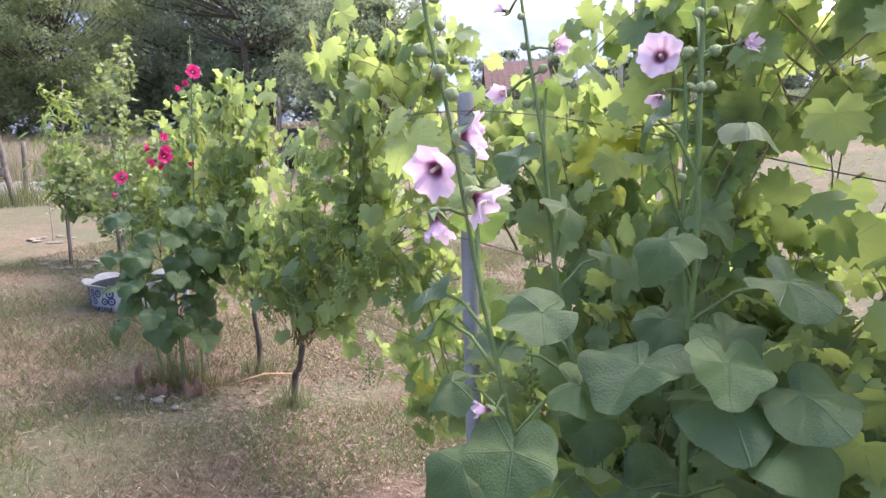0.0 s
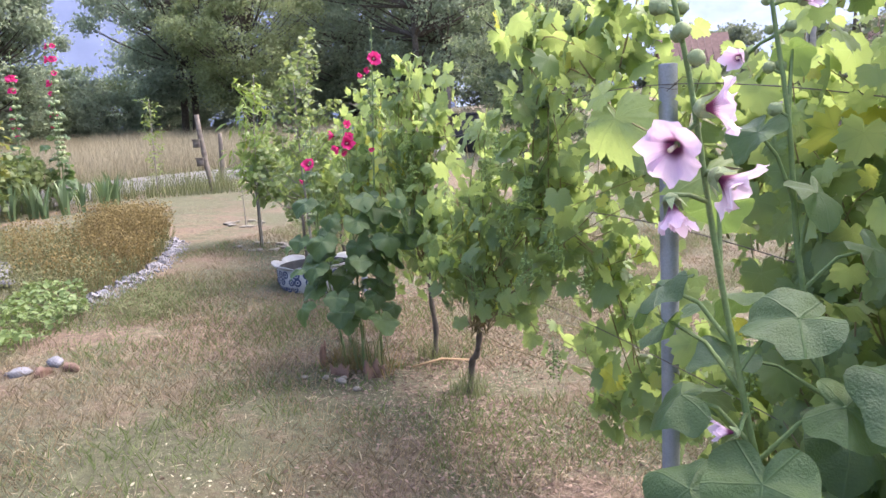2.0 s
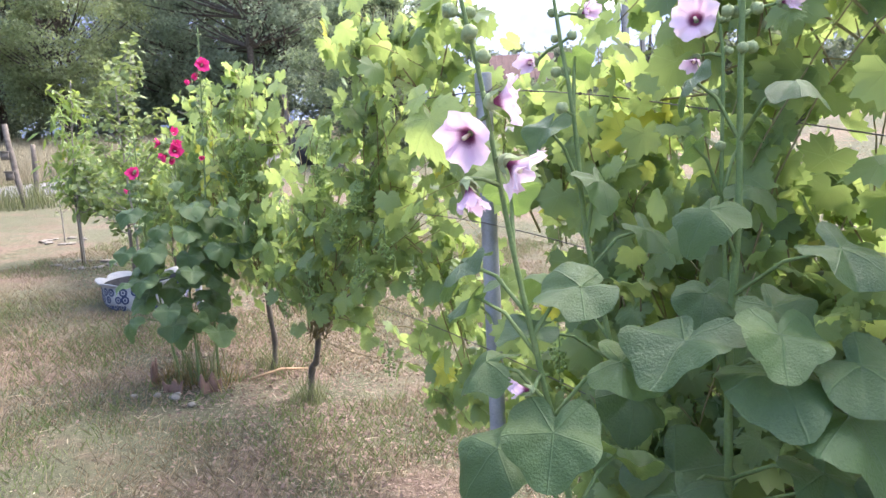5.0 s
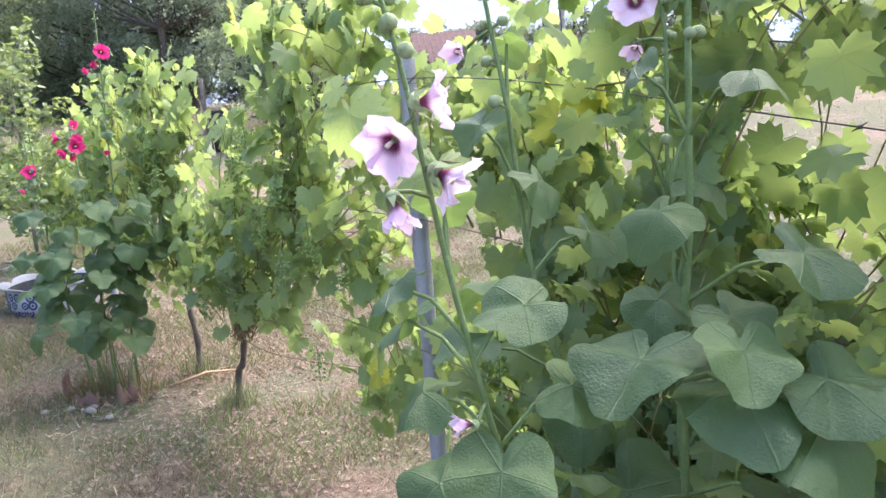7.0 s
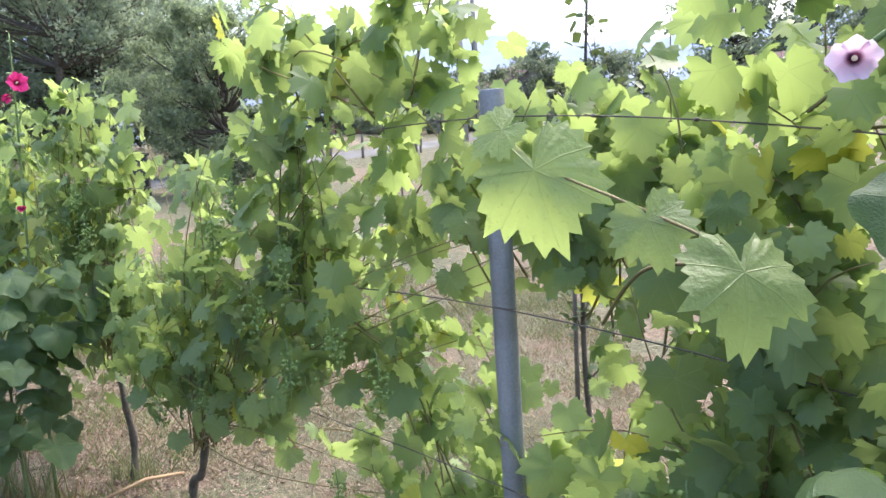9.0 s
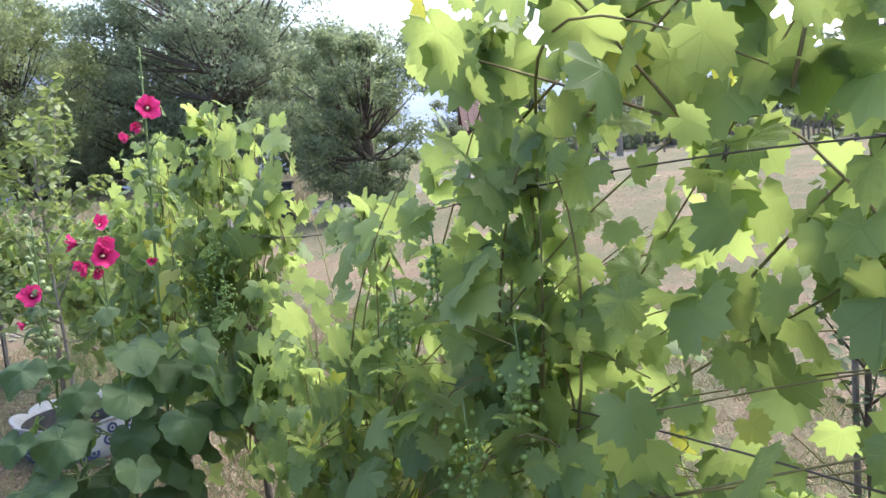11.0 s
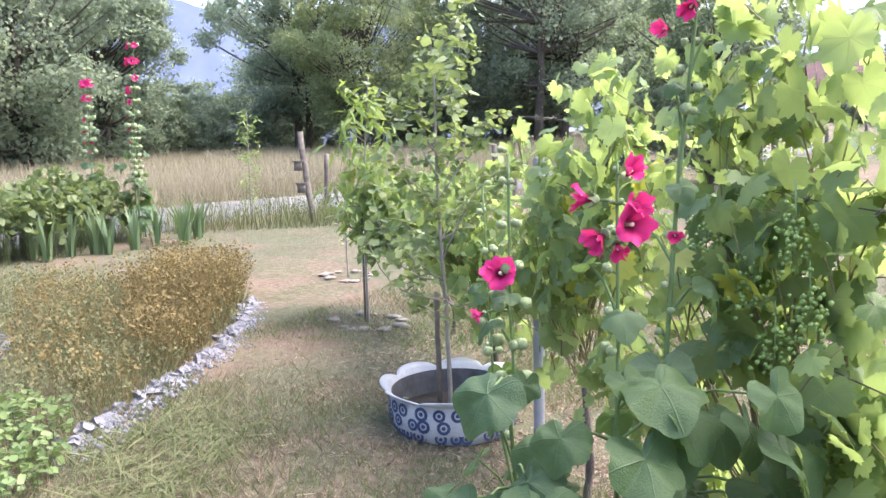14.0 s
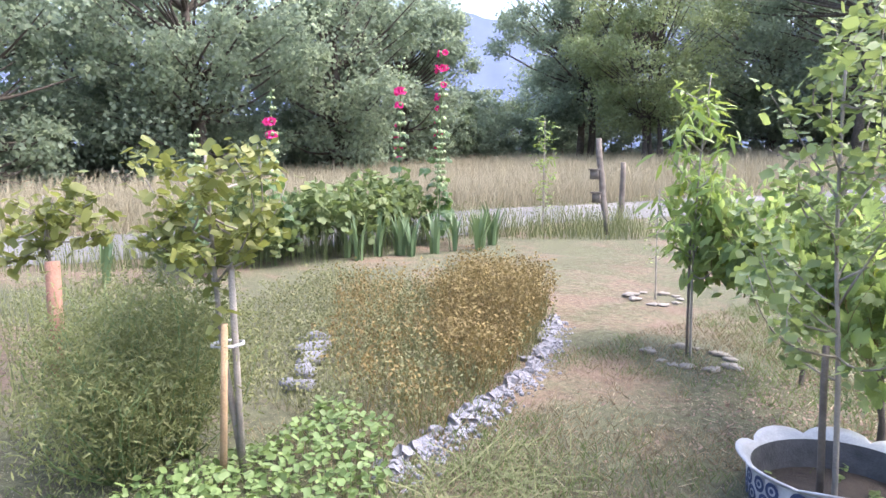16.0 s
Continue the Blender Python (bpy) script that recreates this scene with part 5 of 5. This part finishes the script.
# ---- fence posts by the lane ----
def wood_post(x, y, h, rad, lean, label, boxes=(), group="fence posts"):
    z = gz(x, y)
    ob = thing("fence_post", (x, y, z), label, "fence post", group)
    g = Geo()
    t = np.linspace(0, 1, 6)[:, None]
    pts = np.array((x, y, z - .08)) + t * np.array((lean[0], lean[1], h + .08)) + np.random.default_rng(int(abs(x * 100))).normal(size=(6, 3)) * .012 * rad / .05
    g.tube(pts, np.linspace(rad, rad * .82, 6), 9)
    part("post", g, WOOD, ob)
    for hz, off in boxes:
        g = Geo()
        p = np.array((x, y, z)) + np.array((lean[0], lean[1], h)) * hz / h
        g.box((p[0] + off, p[1] - .07, p[2]), (.13, .09, .14), .4, .012)
        g.box((p[0] + off, p[1] - .075, p[2] + .08), (.16, .12, .02), .4, .004)
        part("box", g, WOOD, ob, "small wooden box nailed to the post")
    return ob


wood_post(-8.8, 11.75, 1.45, .055, (-.22, .05), "crooked weathered wooden fence post with small boxes", [(.9, -.08), (.55, -.08)])
wood_post(-9.25, 12.65, 1.02, .05, (.06, 0), "weathered wooden fence post by the lane")
wood_post(-7.2, 15.2, 1.1, .06, (.0, 0), "weathered wooden fence post by the lane")
wood_post(-6.75, 19.4, 1.9, .07, (.0, 0), "tall dark wooden post beside the lane")
g = Geo()
g.box((-6.3, 19.5, gz(-6.3, 19.5) + .5), (.7, .55, 1.0), .2, .04)
g.box((-6.3, 19.5, gz(-6.3, 19.5) + 1.03), (.78, .62, .06), .2, .02)
single("bin", g, DARK, "dark lidded bin standing beside the lane post", "bin")
wood_post(-7.0, 15.6, 1.0, .05, (.04, 0), "weathered wooden fence post by the lane")
for x, y, h in ((-3.5, 26.7, .9), (-2.4, 27.4, .95), (-2.15, 27.9, .9), (-1.1, 30.6, .95), (0, 32.0, .95), (.22, 32.6, 1.05), (1.15, 33.9, 1.0), (1.35, 33.6, .9), (2.6, 40, 1.0), (6.3, 43.2, 1.0), (7.6, 43.6, 1.0), (-4.6, 25.4, .9), (-5.4, 23.6, .9)):
    wood_post(x, y, h, .06, (.02, 0), "short dark wooden fence post along the lane", group="fence posts far along the lane")


def utility_pole(x, y, h, rad, label, square=False):
    z = gz(x, y)
    ob = thing("utility_pole", (x, y, z), label, "utility pole", "utility poles")
    g = Geo()
    g.tube([(x, y, z - .2), (x, y, z + h * .5), (x, y, z + h)], [rad, rad * .8, rad * .6], 8 if square else 14)
    part("pole", g, CONCRETE, ob)
    g = Geo()
    t = np.linspace(0, 1, 20)
    g.tube(np.stack((x - rad * .9 + .1 * np.sin(t * 9), y - rad + t * 0, z + 1 + t * (h - 1)), -1), .03, 5)
    part("cable", g, DARK, ob)
    return ob


utility_pole(4.1, 41.5, 13, .24, "tall grey concrete utility pole with a cable")
utility_pole(5.25, 44, 13, .19, "slimmer grey concrete utility pole", True)


# ---- trees ----
def big_tree(name, label, x, y, h, w, n, material, seed, trunk_r=.22, leaf=.2, low=.28, stems=1, group="trees beyond the lane", stretch=(1, 1)):
    """Trunk, limbs and a crown of many small leaf clumps in uneven lobes."""
    r = np.random.default_rng(seed)
    z = gz(x, y)
    ob = thing(name, (x, y, z), label, "tree", group)
    g = Geo()
    tops = []
    for k in range(stems):
        o = r.normal(size=2) * (.5 * w / 4 if stems > 1 else 0)
        t = np.linspace(0, 1, 7)[:, None]
        pts = np.array((x + o[0], y + o[1], z - .1)) + t * np.array((o[0] * .8 + r.normal() * .2, o[1] * .8, h * .68)) + np.sin(t * 5 + k) * .08
        g.tube(pts, np.linspace(trunk_r, trunk_r * .35, 7) * (.7 if stems > 1 else 1), 9)
        tops.append(pts)
    lobes = []
    count = int((40 + 20 * w) if n > 4000 else (16 + 7 * w))
    bulge = r.random(3) * 6.28
    for k in range(count):
        a, u = r.random() * 6.28, r.random()
        hz = low + (1 - low) * u
        prof = math.sin(math.pi * min(1, .12 + .88 * (1 - u) ** .75)) * .55 + .42
        prof *= 1 + .14 * math.sin(2 * a + bulge[0]) + .12 * math.sin(5 * u * 3.1 + bulge[1] + a)
        rad = w * prof * (.12 + .9 * r.random() ** .6)
        c = np.array((x + math.cos(a) * rad * stretch[0], y + math.sin(a) * rad * stretch[1], z + h * hz * .95))
        lobes.append((c, w * (.11 + .16 * r.random() ** 1.5) * (1.25 if n <= 4000 else 1)))
        pts = tops[k % stems]
        s = pts[min(6, 1 + int(hz * 5))]
        cl = cane_line(s, c, -.2, r, 6)
        g.tube(cl, np.linspace(trunk_r * .26, trunk_r * .04, 6), 5, False)
    part("trunk", g, BARK, ob)
    n, leaf = int(n * 1.7), leaf * .74
    i = r.integers(0, len(lobes), n)
    C, R = np.array([q[0] for q in lobes])[i], np.array([q[1] for q in lobes])[i]
    d = unit(r.normal(size=(n, 3)))
    P = C + d * (R * (.15 + .95 * r.random(n) ** .6))[:, None] * (1, 1, .7) + r.normal(size=(n, 3)) * (R * .16)[:, None]
    N = d * .6 + r.normal(size=(n, 3)) * .7 + (0, 0, .4)
    g = Geo()
    v = np.array(((0, -.5, 0), (.42, -.1, .12), (0, .5, -.06), (-.4, .05, .12)))
    g.many(v, np.array(((0, 1, 2), (0, 2, 3))), frames_of(N, r.normal(size=(n, 3)), leaf * (.5 + .9 * r.random(n))), P)
    part("crown", g, material, ob)
    return ob


big_tree("oak_tree", "large dark green oak at the field's edge", -25.0, 11.8, 9.8, 4.5, 26000, OAK, 1001, .28, .19, .04)
big_tree("oak_tree", "large dark green oak at the field's edge", -25.5, 17.2, 8.8, 3.9, 20000, OAK, 1002, .25, .19, .05)
big_tree("oak_tree", "dark green oak at the field's edge", -27.6, 21.9, 7.6, 3.5, 18000, OAK, 1003, .22, .19, .08)
big_tree("oak_tree", "tall dark oak with bare lower trunk", -27.5, 33.4, 11.8, 4.5, 24000, OAK, 1004, .3, .2, .2, stems=2)
big_tree("ash_tree", "lighter green tree with several slim trunks", -21.9, 31.8, 9.6, 4.1, 24000, ASH, 1005, .18, .17, .2, stems=4)
big_tree("oak_tree", "tall dark spreading oak beyond the lane", -15.5, 37.0, 12.8, 5.8, 30000, OAK, 1006, .32, .21, .14, stems=2)
big_tree("oak_tree", "dark oak in the tree belt", -21.0, 41.0, 11.0, 4.8, 15000, OAK, 1007, .28, .26, .1)
big_tree("oak_tree", "dark oak in the tree belt", -10.4, 43.0, 8.8, 4.2, 15000, OAK, 1008, .28, .24, .1)
big_tree("plum_tree", "round dense orchard tree with dark trunk", -4.1, 19.9, 4.6, 1.75, 17000, PLUM, 1009, .2, .105, .08)
big_tree("plum_tree", "round dense orchard tree beside the lane", -6.4, 25.5, 4.4, 2.2, 12000, PLUM, 1010, .14, .13, .08)
big_tree("oak_tree", "dark tree behind the beds", -24.0, 5.5, 6.6, 3.4, 13000, OAK, 1011, .25, .2, .05)
big_tree("oak_tree", "dark tree behind the beds", -23.0, .5, 5.2, 3.0, 10000, OAK, 1012, .25, .2, .05)
big_tree("oak_tree", "dark tree behind the beds", -21.0, -5, 6.6, 3.2, 8000, OAK, 1013, .25, .24, .05)
for k, (x, y, h, w) in enumerate(((-33, 40, 8.5, 4.2), (-27, 45, 10, 4.6), (-18, 47, 11, 4.8), (-13.5, 47, 9.5, 4.4), (-31, 19, 7.5, 4.0), (-30, 10, 9.0, 4.4))):
    big_tree("oak_tree", "dark oak in the tree belt", x, y, h, w, 9000, OAK, 1080 + k, .25, .28, .05)
rh = np.random.default_rng(77)
for k in range(24):
    t = k / 23
    x, y = np.interp(t, (0, .25, .5, .75, 1), (-27, -30.5, -33, -24, -9)), np.interp(t, (0, .25, .5, .75, 1), (2, 16, 30, 43, 47))
    big_tree("shrub", "dark undergrowth bush beneath the trees", x + rh.normal() * .8, y + rh.normal() * .8, 2.0 + 1.3 * rh.random(), 2.1, 2600, OAK, 1100 + k, .05, .22, .0, group="undergrowth beneath the trees")
for k, (x, y, h, w) in enumerate(((-34, 30, 4.2, 2.6), (-37, 36, 4.6, 3.0), (-33, 40, 4.0, 2.6), (-31, 27, 3.2, 2.0), (-40, 45, 5.5, 3.4), (-28, 46, 6.0, 3.2), (-35, 25, 5.0, 3.0))):
    big_tree("small_tree", "smaller green tree far across the field", x, y, h, w, 4200, PLUM if k % 2 else OAK, 1020 + k, .12, .24, .06, group="small trees across the field")
rr_ = np.random.default_rng(5)
for k in range(9):
    x, y = -3 + k * 2.1, 54 - k * .5
    big_tree("shrub", "green hedge bush beyond the lane", x, y, 1.7 + .7 * rr_.random(), 1.5, 1800, FAR_LEAF, 1200 + k, .05, .24, .0, group="hedge beyond the lane")
for k in range(16):
    x, y = -8 + k * 4.6 + rr_.normal(), 74 + rr_.normal() * 4 - k * .9
    big_tree("far_tree", "hazy green tree in the far tree line", x, y, 4.6 + 1.6 * rr_.random(), 3.0 + rr_.random(), 2600, FAR_LEAF, 1040 + k, .15, .42, .05, group="far tree line")
for k in range(7):
    x, y = 19 + k * 3.4, 40 - k * 2.2
    big_tree("oak_tree", "dark tree behind the brick shed", x + 2, y + 5, 8 + 2 * rr_.random(), 3.2, 5000, OAK, 1060 + k, .2, .3, .08, group="trees behind the shed")


def far_vines():
    for k in range(6):
        g = Geo()
        r = np.random.default_rng(500 + k)
        n = 1500
        t = r.random(n)
        x, y = -2 + 26 * t, 50 + k * 3.2 - 4 * t + r.normal(size=n) * .3
        z = terrain(x, y) + .3 + 1.0 * r.random(n)
        v = np.array(((0, -.5, 0), (.42, -.1, .12), (0, .5, -.06), (-.4, .05, .12)))
        g.many(v, np.array(((0, 1, 2), (0, 2, 3))), frames_of(r.normal(size=(n, 3)), r.normal(size=(n, 3)), .25 + .3 * r.random(n)), np.column_stack((x, y, z)))
        single("vineyard_row", g, FAR_LEAF, "green vine row in the vineyard beyond the lane", "vine row", "stuff", group="vineyard rows", base=(0, 0, 0))


far_vines()


# ---- houses ----
def house(label, x, y, turn, w, d, hw, hr, wall_m, roof_m, openings, eave=.35):
    z = gz(x, y)
    ob = thing("house", (x, y, z), label, "house", "houses beyond the lane")
    c, s = math.cos(turn), math.sin(turn)

    def at_(p):
        return (x + c * p[0] - s * p[1], y + s * p[0] + c * p[1], z + p[2])

    g = Geo()
    v = [(-w / 2, -d / 2, -.5), (w / 2, -d / 2, -.5), (w / 2, d / 2, -.5), (-w / 2, d / 2, -.5), (-w / 2, -d / 2, hw), (w / 2, -d / 2, hw), (w / 2, d / 2, hw), (-w / 2, d / 2, hw), (-w / 2, 0, hw + hr), (w / 2, 0, hw + hr)]
    g.add([at_(p) for p in v], [(0, 1, 5, 4), (1, 2, 6, 9, 5), (2, 3, 7, 6), (3, 0, 4, 8, 7)])
    part("wall", g, wall_m, ob, smooth=False)
    g = Geo()
    e, k = eave, hr / (d / 2)
    for sgn in (-1, 1):
        a = [(-w / 2 - e, sgn * (d / 2 + e), hw - k * e), (w / 2 + e, sgn * (d / 2 + e), hw - k * e), (w / 2 + e, 0, hw + hr + .02), (-w / 2 - e, 0, hw + hr + .02)]
        b = [(p[0], p[1], p[2] + .14) for p in a]
        g.add([at_(p) for p in a + b], [(0, 1, 2, 3), (4, 7, 6, 5), (0, 4, 5, 1), (1, 5, 6, 2), (2, 6, 7, 3), (3, 7, 4, 0)])
    part("roof", g, roof_m, ob, smooth=False)
    for j in range(int(w / .45)):
        xx = -w / 2 + .2 + j * .45
        g = Geo()
        g.tube([at_((xx, -d / 2 - e, hw - k * e + .15)), at_((xx, 0, hw + hr + .15))], .035, 5)
        part("roof_ridge", g, roof_m, ob)
    for kind, px, pz, ww, hh in openings:
        g = Geo()
        p = at_((px, -d / 2 - .02, pz + hh / 2))
        g.box(p, (ww, .08, hh), turn, .01)
        part(kind, g, DARK, ob)
    return ob


house("low farm building with a weathered red tiled roof", -2.2, 58, .15, 4.2, 5, 1.9, 2.0, BRICK, ROOF, [("door", 1.5, 0, 1.0, 2.0), ("window", -.9, .9, .9, .9)])
house("pale grey gabled house beyond the poles", 12.6, 70, -1.2, 7, 8, 2.6, 2.2, PLASTER, ROOF, [("window", -2, 1, 1.0, 1.2), ("door", 1, 0, 1.1, 2.0)])
house("long brick shed with a red tiled roof", 25.0, 34.5, -.5, 14, 5, 1.8, 1.3, BRICK, ROOF, [("door", -3.5, 0, 1.1, 1.7), ("window", 2, .9, .9, .6)])


def gate_wall():
    for k in range(4):
        x, y = 9.6 + k * 1.7, 50.2 - .4 * k
        g = Geo()
        g.box((x, y, gz(x, y) + .7), (.5, .5, 1.6), 0, .03)
        single("gate_pillar", g, CONCRETE, "grey concrete gate pillar by the lane", "gate pillar", group="gate pillars")


gate_wall()


def far_fence():
    """The grey slatted fence at the far edge of the bare field."""
    for k in range(26):
        x, y = 9.5 + k * .9, 42.5 - k * .28
        z = gz(x, y)
        ob = thing("picket_fence", (x, y, z), "grey weathered picket fence section at the field's edge", "fence", "far picket fence")
        for j in range(4):
            g = Geo()
            g.box((x + j * .22, y - j * .07, z + .55), (.1, .03, 1.1), -.3)
            part("picket", g, WOOD, ob, smooth=False)
        g = Geo()
        g.box((x + .33, y - .07, z + .75), (.95, .04, .08), -.3)
        part("rail", g, WOOD, ob, smooth=False)


far_fence()

# ---- tall dry field and short turf ----
FIELD = [(-13.2, 3.5), (-12.8, 9.5), (-12.4, 13.0), (-11.3, 16.6), (-9.5, 21), (-7.8, 25), (-6.5, 30), (-8, 36), (-14, 42), (-30, 44), (-36, 34), (-30, 20), (-22, 9), (-20, 2)]
for k in range(3):
    stalk_field("tall_grass", "tall pale dry grass in the field across the lane", "tall grass", HAY, 17000, FIELD, .35, .85, .022, 700 + k * 3, 0, .45)
stalk_field("tall_grass", "tall pale dry grass along the lane", "tall grass", HAY, 9000, [(-13.2, 4), (-12.7, 9.5), (-12.3, 13.1), (-11.2, 16.8), (-13.5, 18.5), (-15.5, 13), (-15.5, 8), (-16, 4)], .4, .95, .012, 711, 1, .4)


def turf(name, label, material, n, seed, level, h0, h1, width, bend):
    """Short grass in patches: blades where the patch pattern is high."""
    r = np.random.default_rng(seed)
    xy = np.column_stack((-5.2 + 7.0 * r.random(n), .8 + 9.4 * r.random(n) ** 1.1))
    keep = np.array([noise.noise((p[0] * .9, p[1] * .9, seed)) + .5 * noise.noise((p[0] * 3.5, p[1] * 3.5, 8)) for p in xy]) + .4 * r.random(n) > level
    xy = xy[keep]
    n = len(xy)
    a, h = r.random(n) * 6.28, h0 + (h1 - h0) * r.random(n) ** 2.2
    up = unit(np.stack((np.cos(a) * bend * r.random(n), np.sin(a) * bend * r.random(n), np.ones(n)), -1))
    side = unit(np.cross(up, np.stack((-np.sin(a), np.cos(a), np.zeros(n)), -1)))
    third = np.cross(side, up)
    M = np.stack((side * width, third * h[:, None], up * h[:, None]), -1)
    g = Geo()
    g.many(blade[0], blade[1], M, np.column_stack((xy, terrain(xy[:, 0], xy[:, 1]) - .003)))
    single(name, g, material, label, "grass", "stuff", smooth=False, base=(0, 0, 0))


turf("short_grass", "short patchy straw-coloured grass of the lawn", TURF, 120000, 21, .0, .02, .1, .006, 1.4)
def stubble():
    """Mown straw over the bare field beyond the row."""
    r = np.random.default_rng(29)
    n = 60000
    d, az = 2.5 + 24 * r.random(n) ** 1.3, -.45 + 1.35 * r.random(n)
    xy = np.column_stack((-.3 + d * np.sin(az), 2.2 + d * np.cos(az)))
    side = (xy - ROW0) @ ROW_N
    xy, d = xy[side < -.25], d[side < -.25]
    n = len(xy)
    a = r.random(n) * 6.28
    tip = np.stack((np.cos(a), np.sin(a), .5 * r.random(n)), -1)
    g = Geo()
    g.many(lance[0] * (.5, 1, .4), lance[1], frames_of(r.normal(size=(n, 3)) * .4 + (0, 0, 1), tip, (.03 + .05 * r.random(n)) * (.7 + d * .05)), np.column_stack((xy, terrain(xy[:, 0], xy[:, 1]) + .004)))
    single("stubble", g, TURF, "dry mown straw over the bare field", "stubble", "stuff", smooth=False, base=(0, 0, 0))


stubble()
turf("short_grass", "green grass patches in the dry lawn", GREEN_TURF, 120000, 33, .28, .02, .11, .0055, 1.1)


def litter():
    """Loose straw, chips and dead leaves lying on the lawn."""
    r = np.random.default_rng(23)
    n = 26000
    xy = np.column_stack((-4.6 + 8.5 * r.random(n), .9 + 8.5 * r.random(n)))
    a = r.random(n) * 6.28
    tip = np.stack((np.cos(a), np.sin(a), .08 * r.normal(size=n)), -1)
    nrm = r.normal(size=(n, 3)) * .25 + (0, 0, 1)
    M = frames_of(nrm, tip, .02 + .08 * r.random(n) ** 3)
    g = Geo()
    g.many(lance[0] * (.35, 1, .3), lance[1], M, np.column_stack((xy, terrain(xy[:, 0], xy[:, 1]) + .006)))
    single("straw_litter", g, HAY, "loose straw scattered over the dry lawn", "straw", "stuff", smooth=False, base=(0, 0, 0))
    n = 22000
    t, off = -1 + 7.5 * r.random(n), r.normal(size=n) * .6 - .1
    xy = ROW0 + t[:, None] * ROW_D + off[:, None] * ROW_N
    M = frames_of(r.normal(size=(n, 3)) * .5 + (0, 0, 1), r.normal(size=(n, 3)) * (1, 1, .2), .012 + .022 * r.random(n))
    g = Geo()
    g.many(lance[0] * (2.2, 1, 1), lance[1], M, np.column_stack((xy, terrain(xy[:, 0], xy[:, 1]) + .005)))
    single("dead_leaves", g, CHIP, "pinkish-brown dead leaves and chips below the vines", "dead leaves", "stuff", smooth=False, base=(0, 0, 0))


FALLEN = leafy("fallen_petal", (.4, .36, .24), (.6, .56, .4), (.5, .46, .3), .2, .8)
CHIP = leafy("dead_leaf", (.12, .085, .065), (.28, .21, .165), (.22, .155, .11), .15, .9)
litter()
rk = np.random.default_rng(97)
for s_, n_, h_ in ((1.81, 70, .2), (2.43, 60, .18), (0, 30, .12), (3.7, 50, .18)):
    c = row_at(s_)
    poly = [(c[0] - .09, c[1] - .09), (c[0] + .09, c[1] - .09), (c[0] + .09, c[1] + .09), (c[0] - .09, c[1] + .09)]
    stalk_field("grass_tuft", "tuft of long dry grass at the foot of the row", "grass", WEED, n_ * 2, poly, h_ * .5, h_ * 1.3, .004, int(900 + s_ * 10), 0, .6)

# dry stems and litter at the foot of the red hollyhocks
stalk_field("dry_stems", "short dry stems and cut stalks round the hollyhock foot", "dry stems", DRY, 160, [(-1.92, 3.92), (-1.45, 3.92), (-1.42, 4.2), (-1.9, 4.22)], .06, .22, .008, 941, 0, .9)
stalk_field("green_stems", "short green basal stems of the hollyhock clump", "stems", WEED, 60, [(-1.8, 3.98), (-1.52, 3.98), (-1.52, 4.2), (-1.8, 4.2)], .2, .5, .009, 943, 0, .4)

# the slim pear tree behind the row
px_, py_ = .95, 4.5
q = gz(px_, py_)
rpear = np.random.default_rng(87)
limbs = [(q + .5 + .085 * k, (px_ + .2 * math.cos(k * 2.4) * (.6 + .6 * rpear.random()), py_ + .2 * math.sin(k * 2.4) * (.6 + .6 * rpear.random()), q + .75 + .09 * k), .006) for k in range(17)]
small_tree("pear_tree", "slim young pear tree with dark leaves behind the vines", "tree", px_, py_, q, ([(px_, py_, q - .03), (px_ - .03, py_, q + .6), (px_, py_, q + 1.4), (px_ + .05, py_, q + 2.3)], .016), limbs, PEAR_MESH, oval, PEAR, 460, .07, 88, BARK, parts=200, droop=.4)
g = Geo()
g.tube([(px_ - .07, py_ + .02, q - .03), (px_ - .06, py_ + .02, q + 1.0)], [.014, .012], 7)
single("stake", g, WOOD, "thin wooden stake beside the pear tree", "stake")

# pale petals and bits of leaf fallen on the lawn
rf = np.random.default_rng(131)
n_ = 200
xy = np.column_stack((-1.41 + .32 * rf.normal(size=n_), 2.2 + .25 * rf.normal(size=n_)))
g = Geo()
g.many(lance[0] * (2.6, 1, 1), lance[1], frames_of(rf.normal(size=(n_, 3)) * .4 + (0, 0, 1), rf.normal(size=(n_, 3)) * (1, 1, .2), .011 + .012 * rf.random(n_)), np.column_stack((xy, terrain(xy[:, 0], xy[:, 1]) + .02)))
single("fallen_petals", g, FALLEN, "pale yellowish petals fallen on the dry lawn", "petals", "stuff", smooth=False, base=(0, 0, 0))
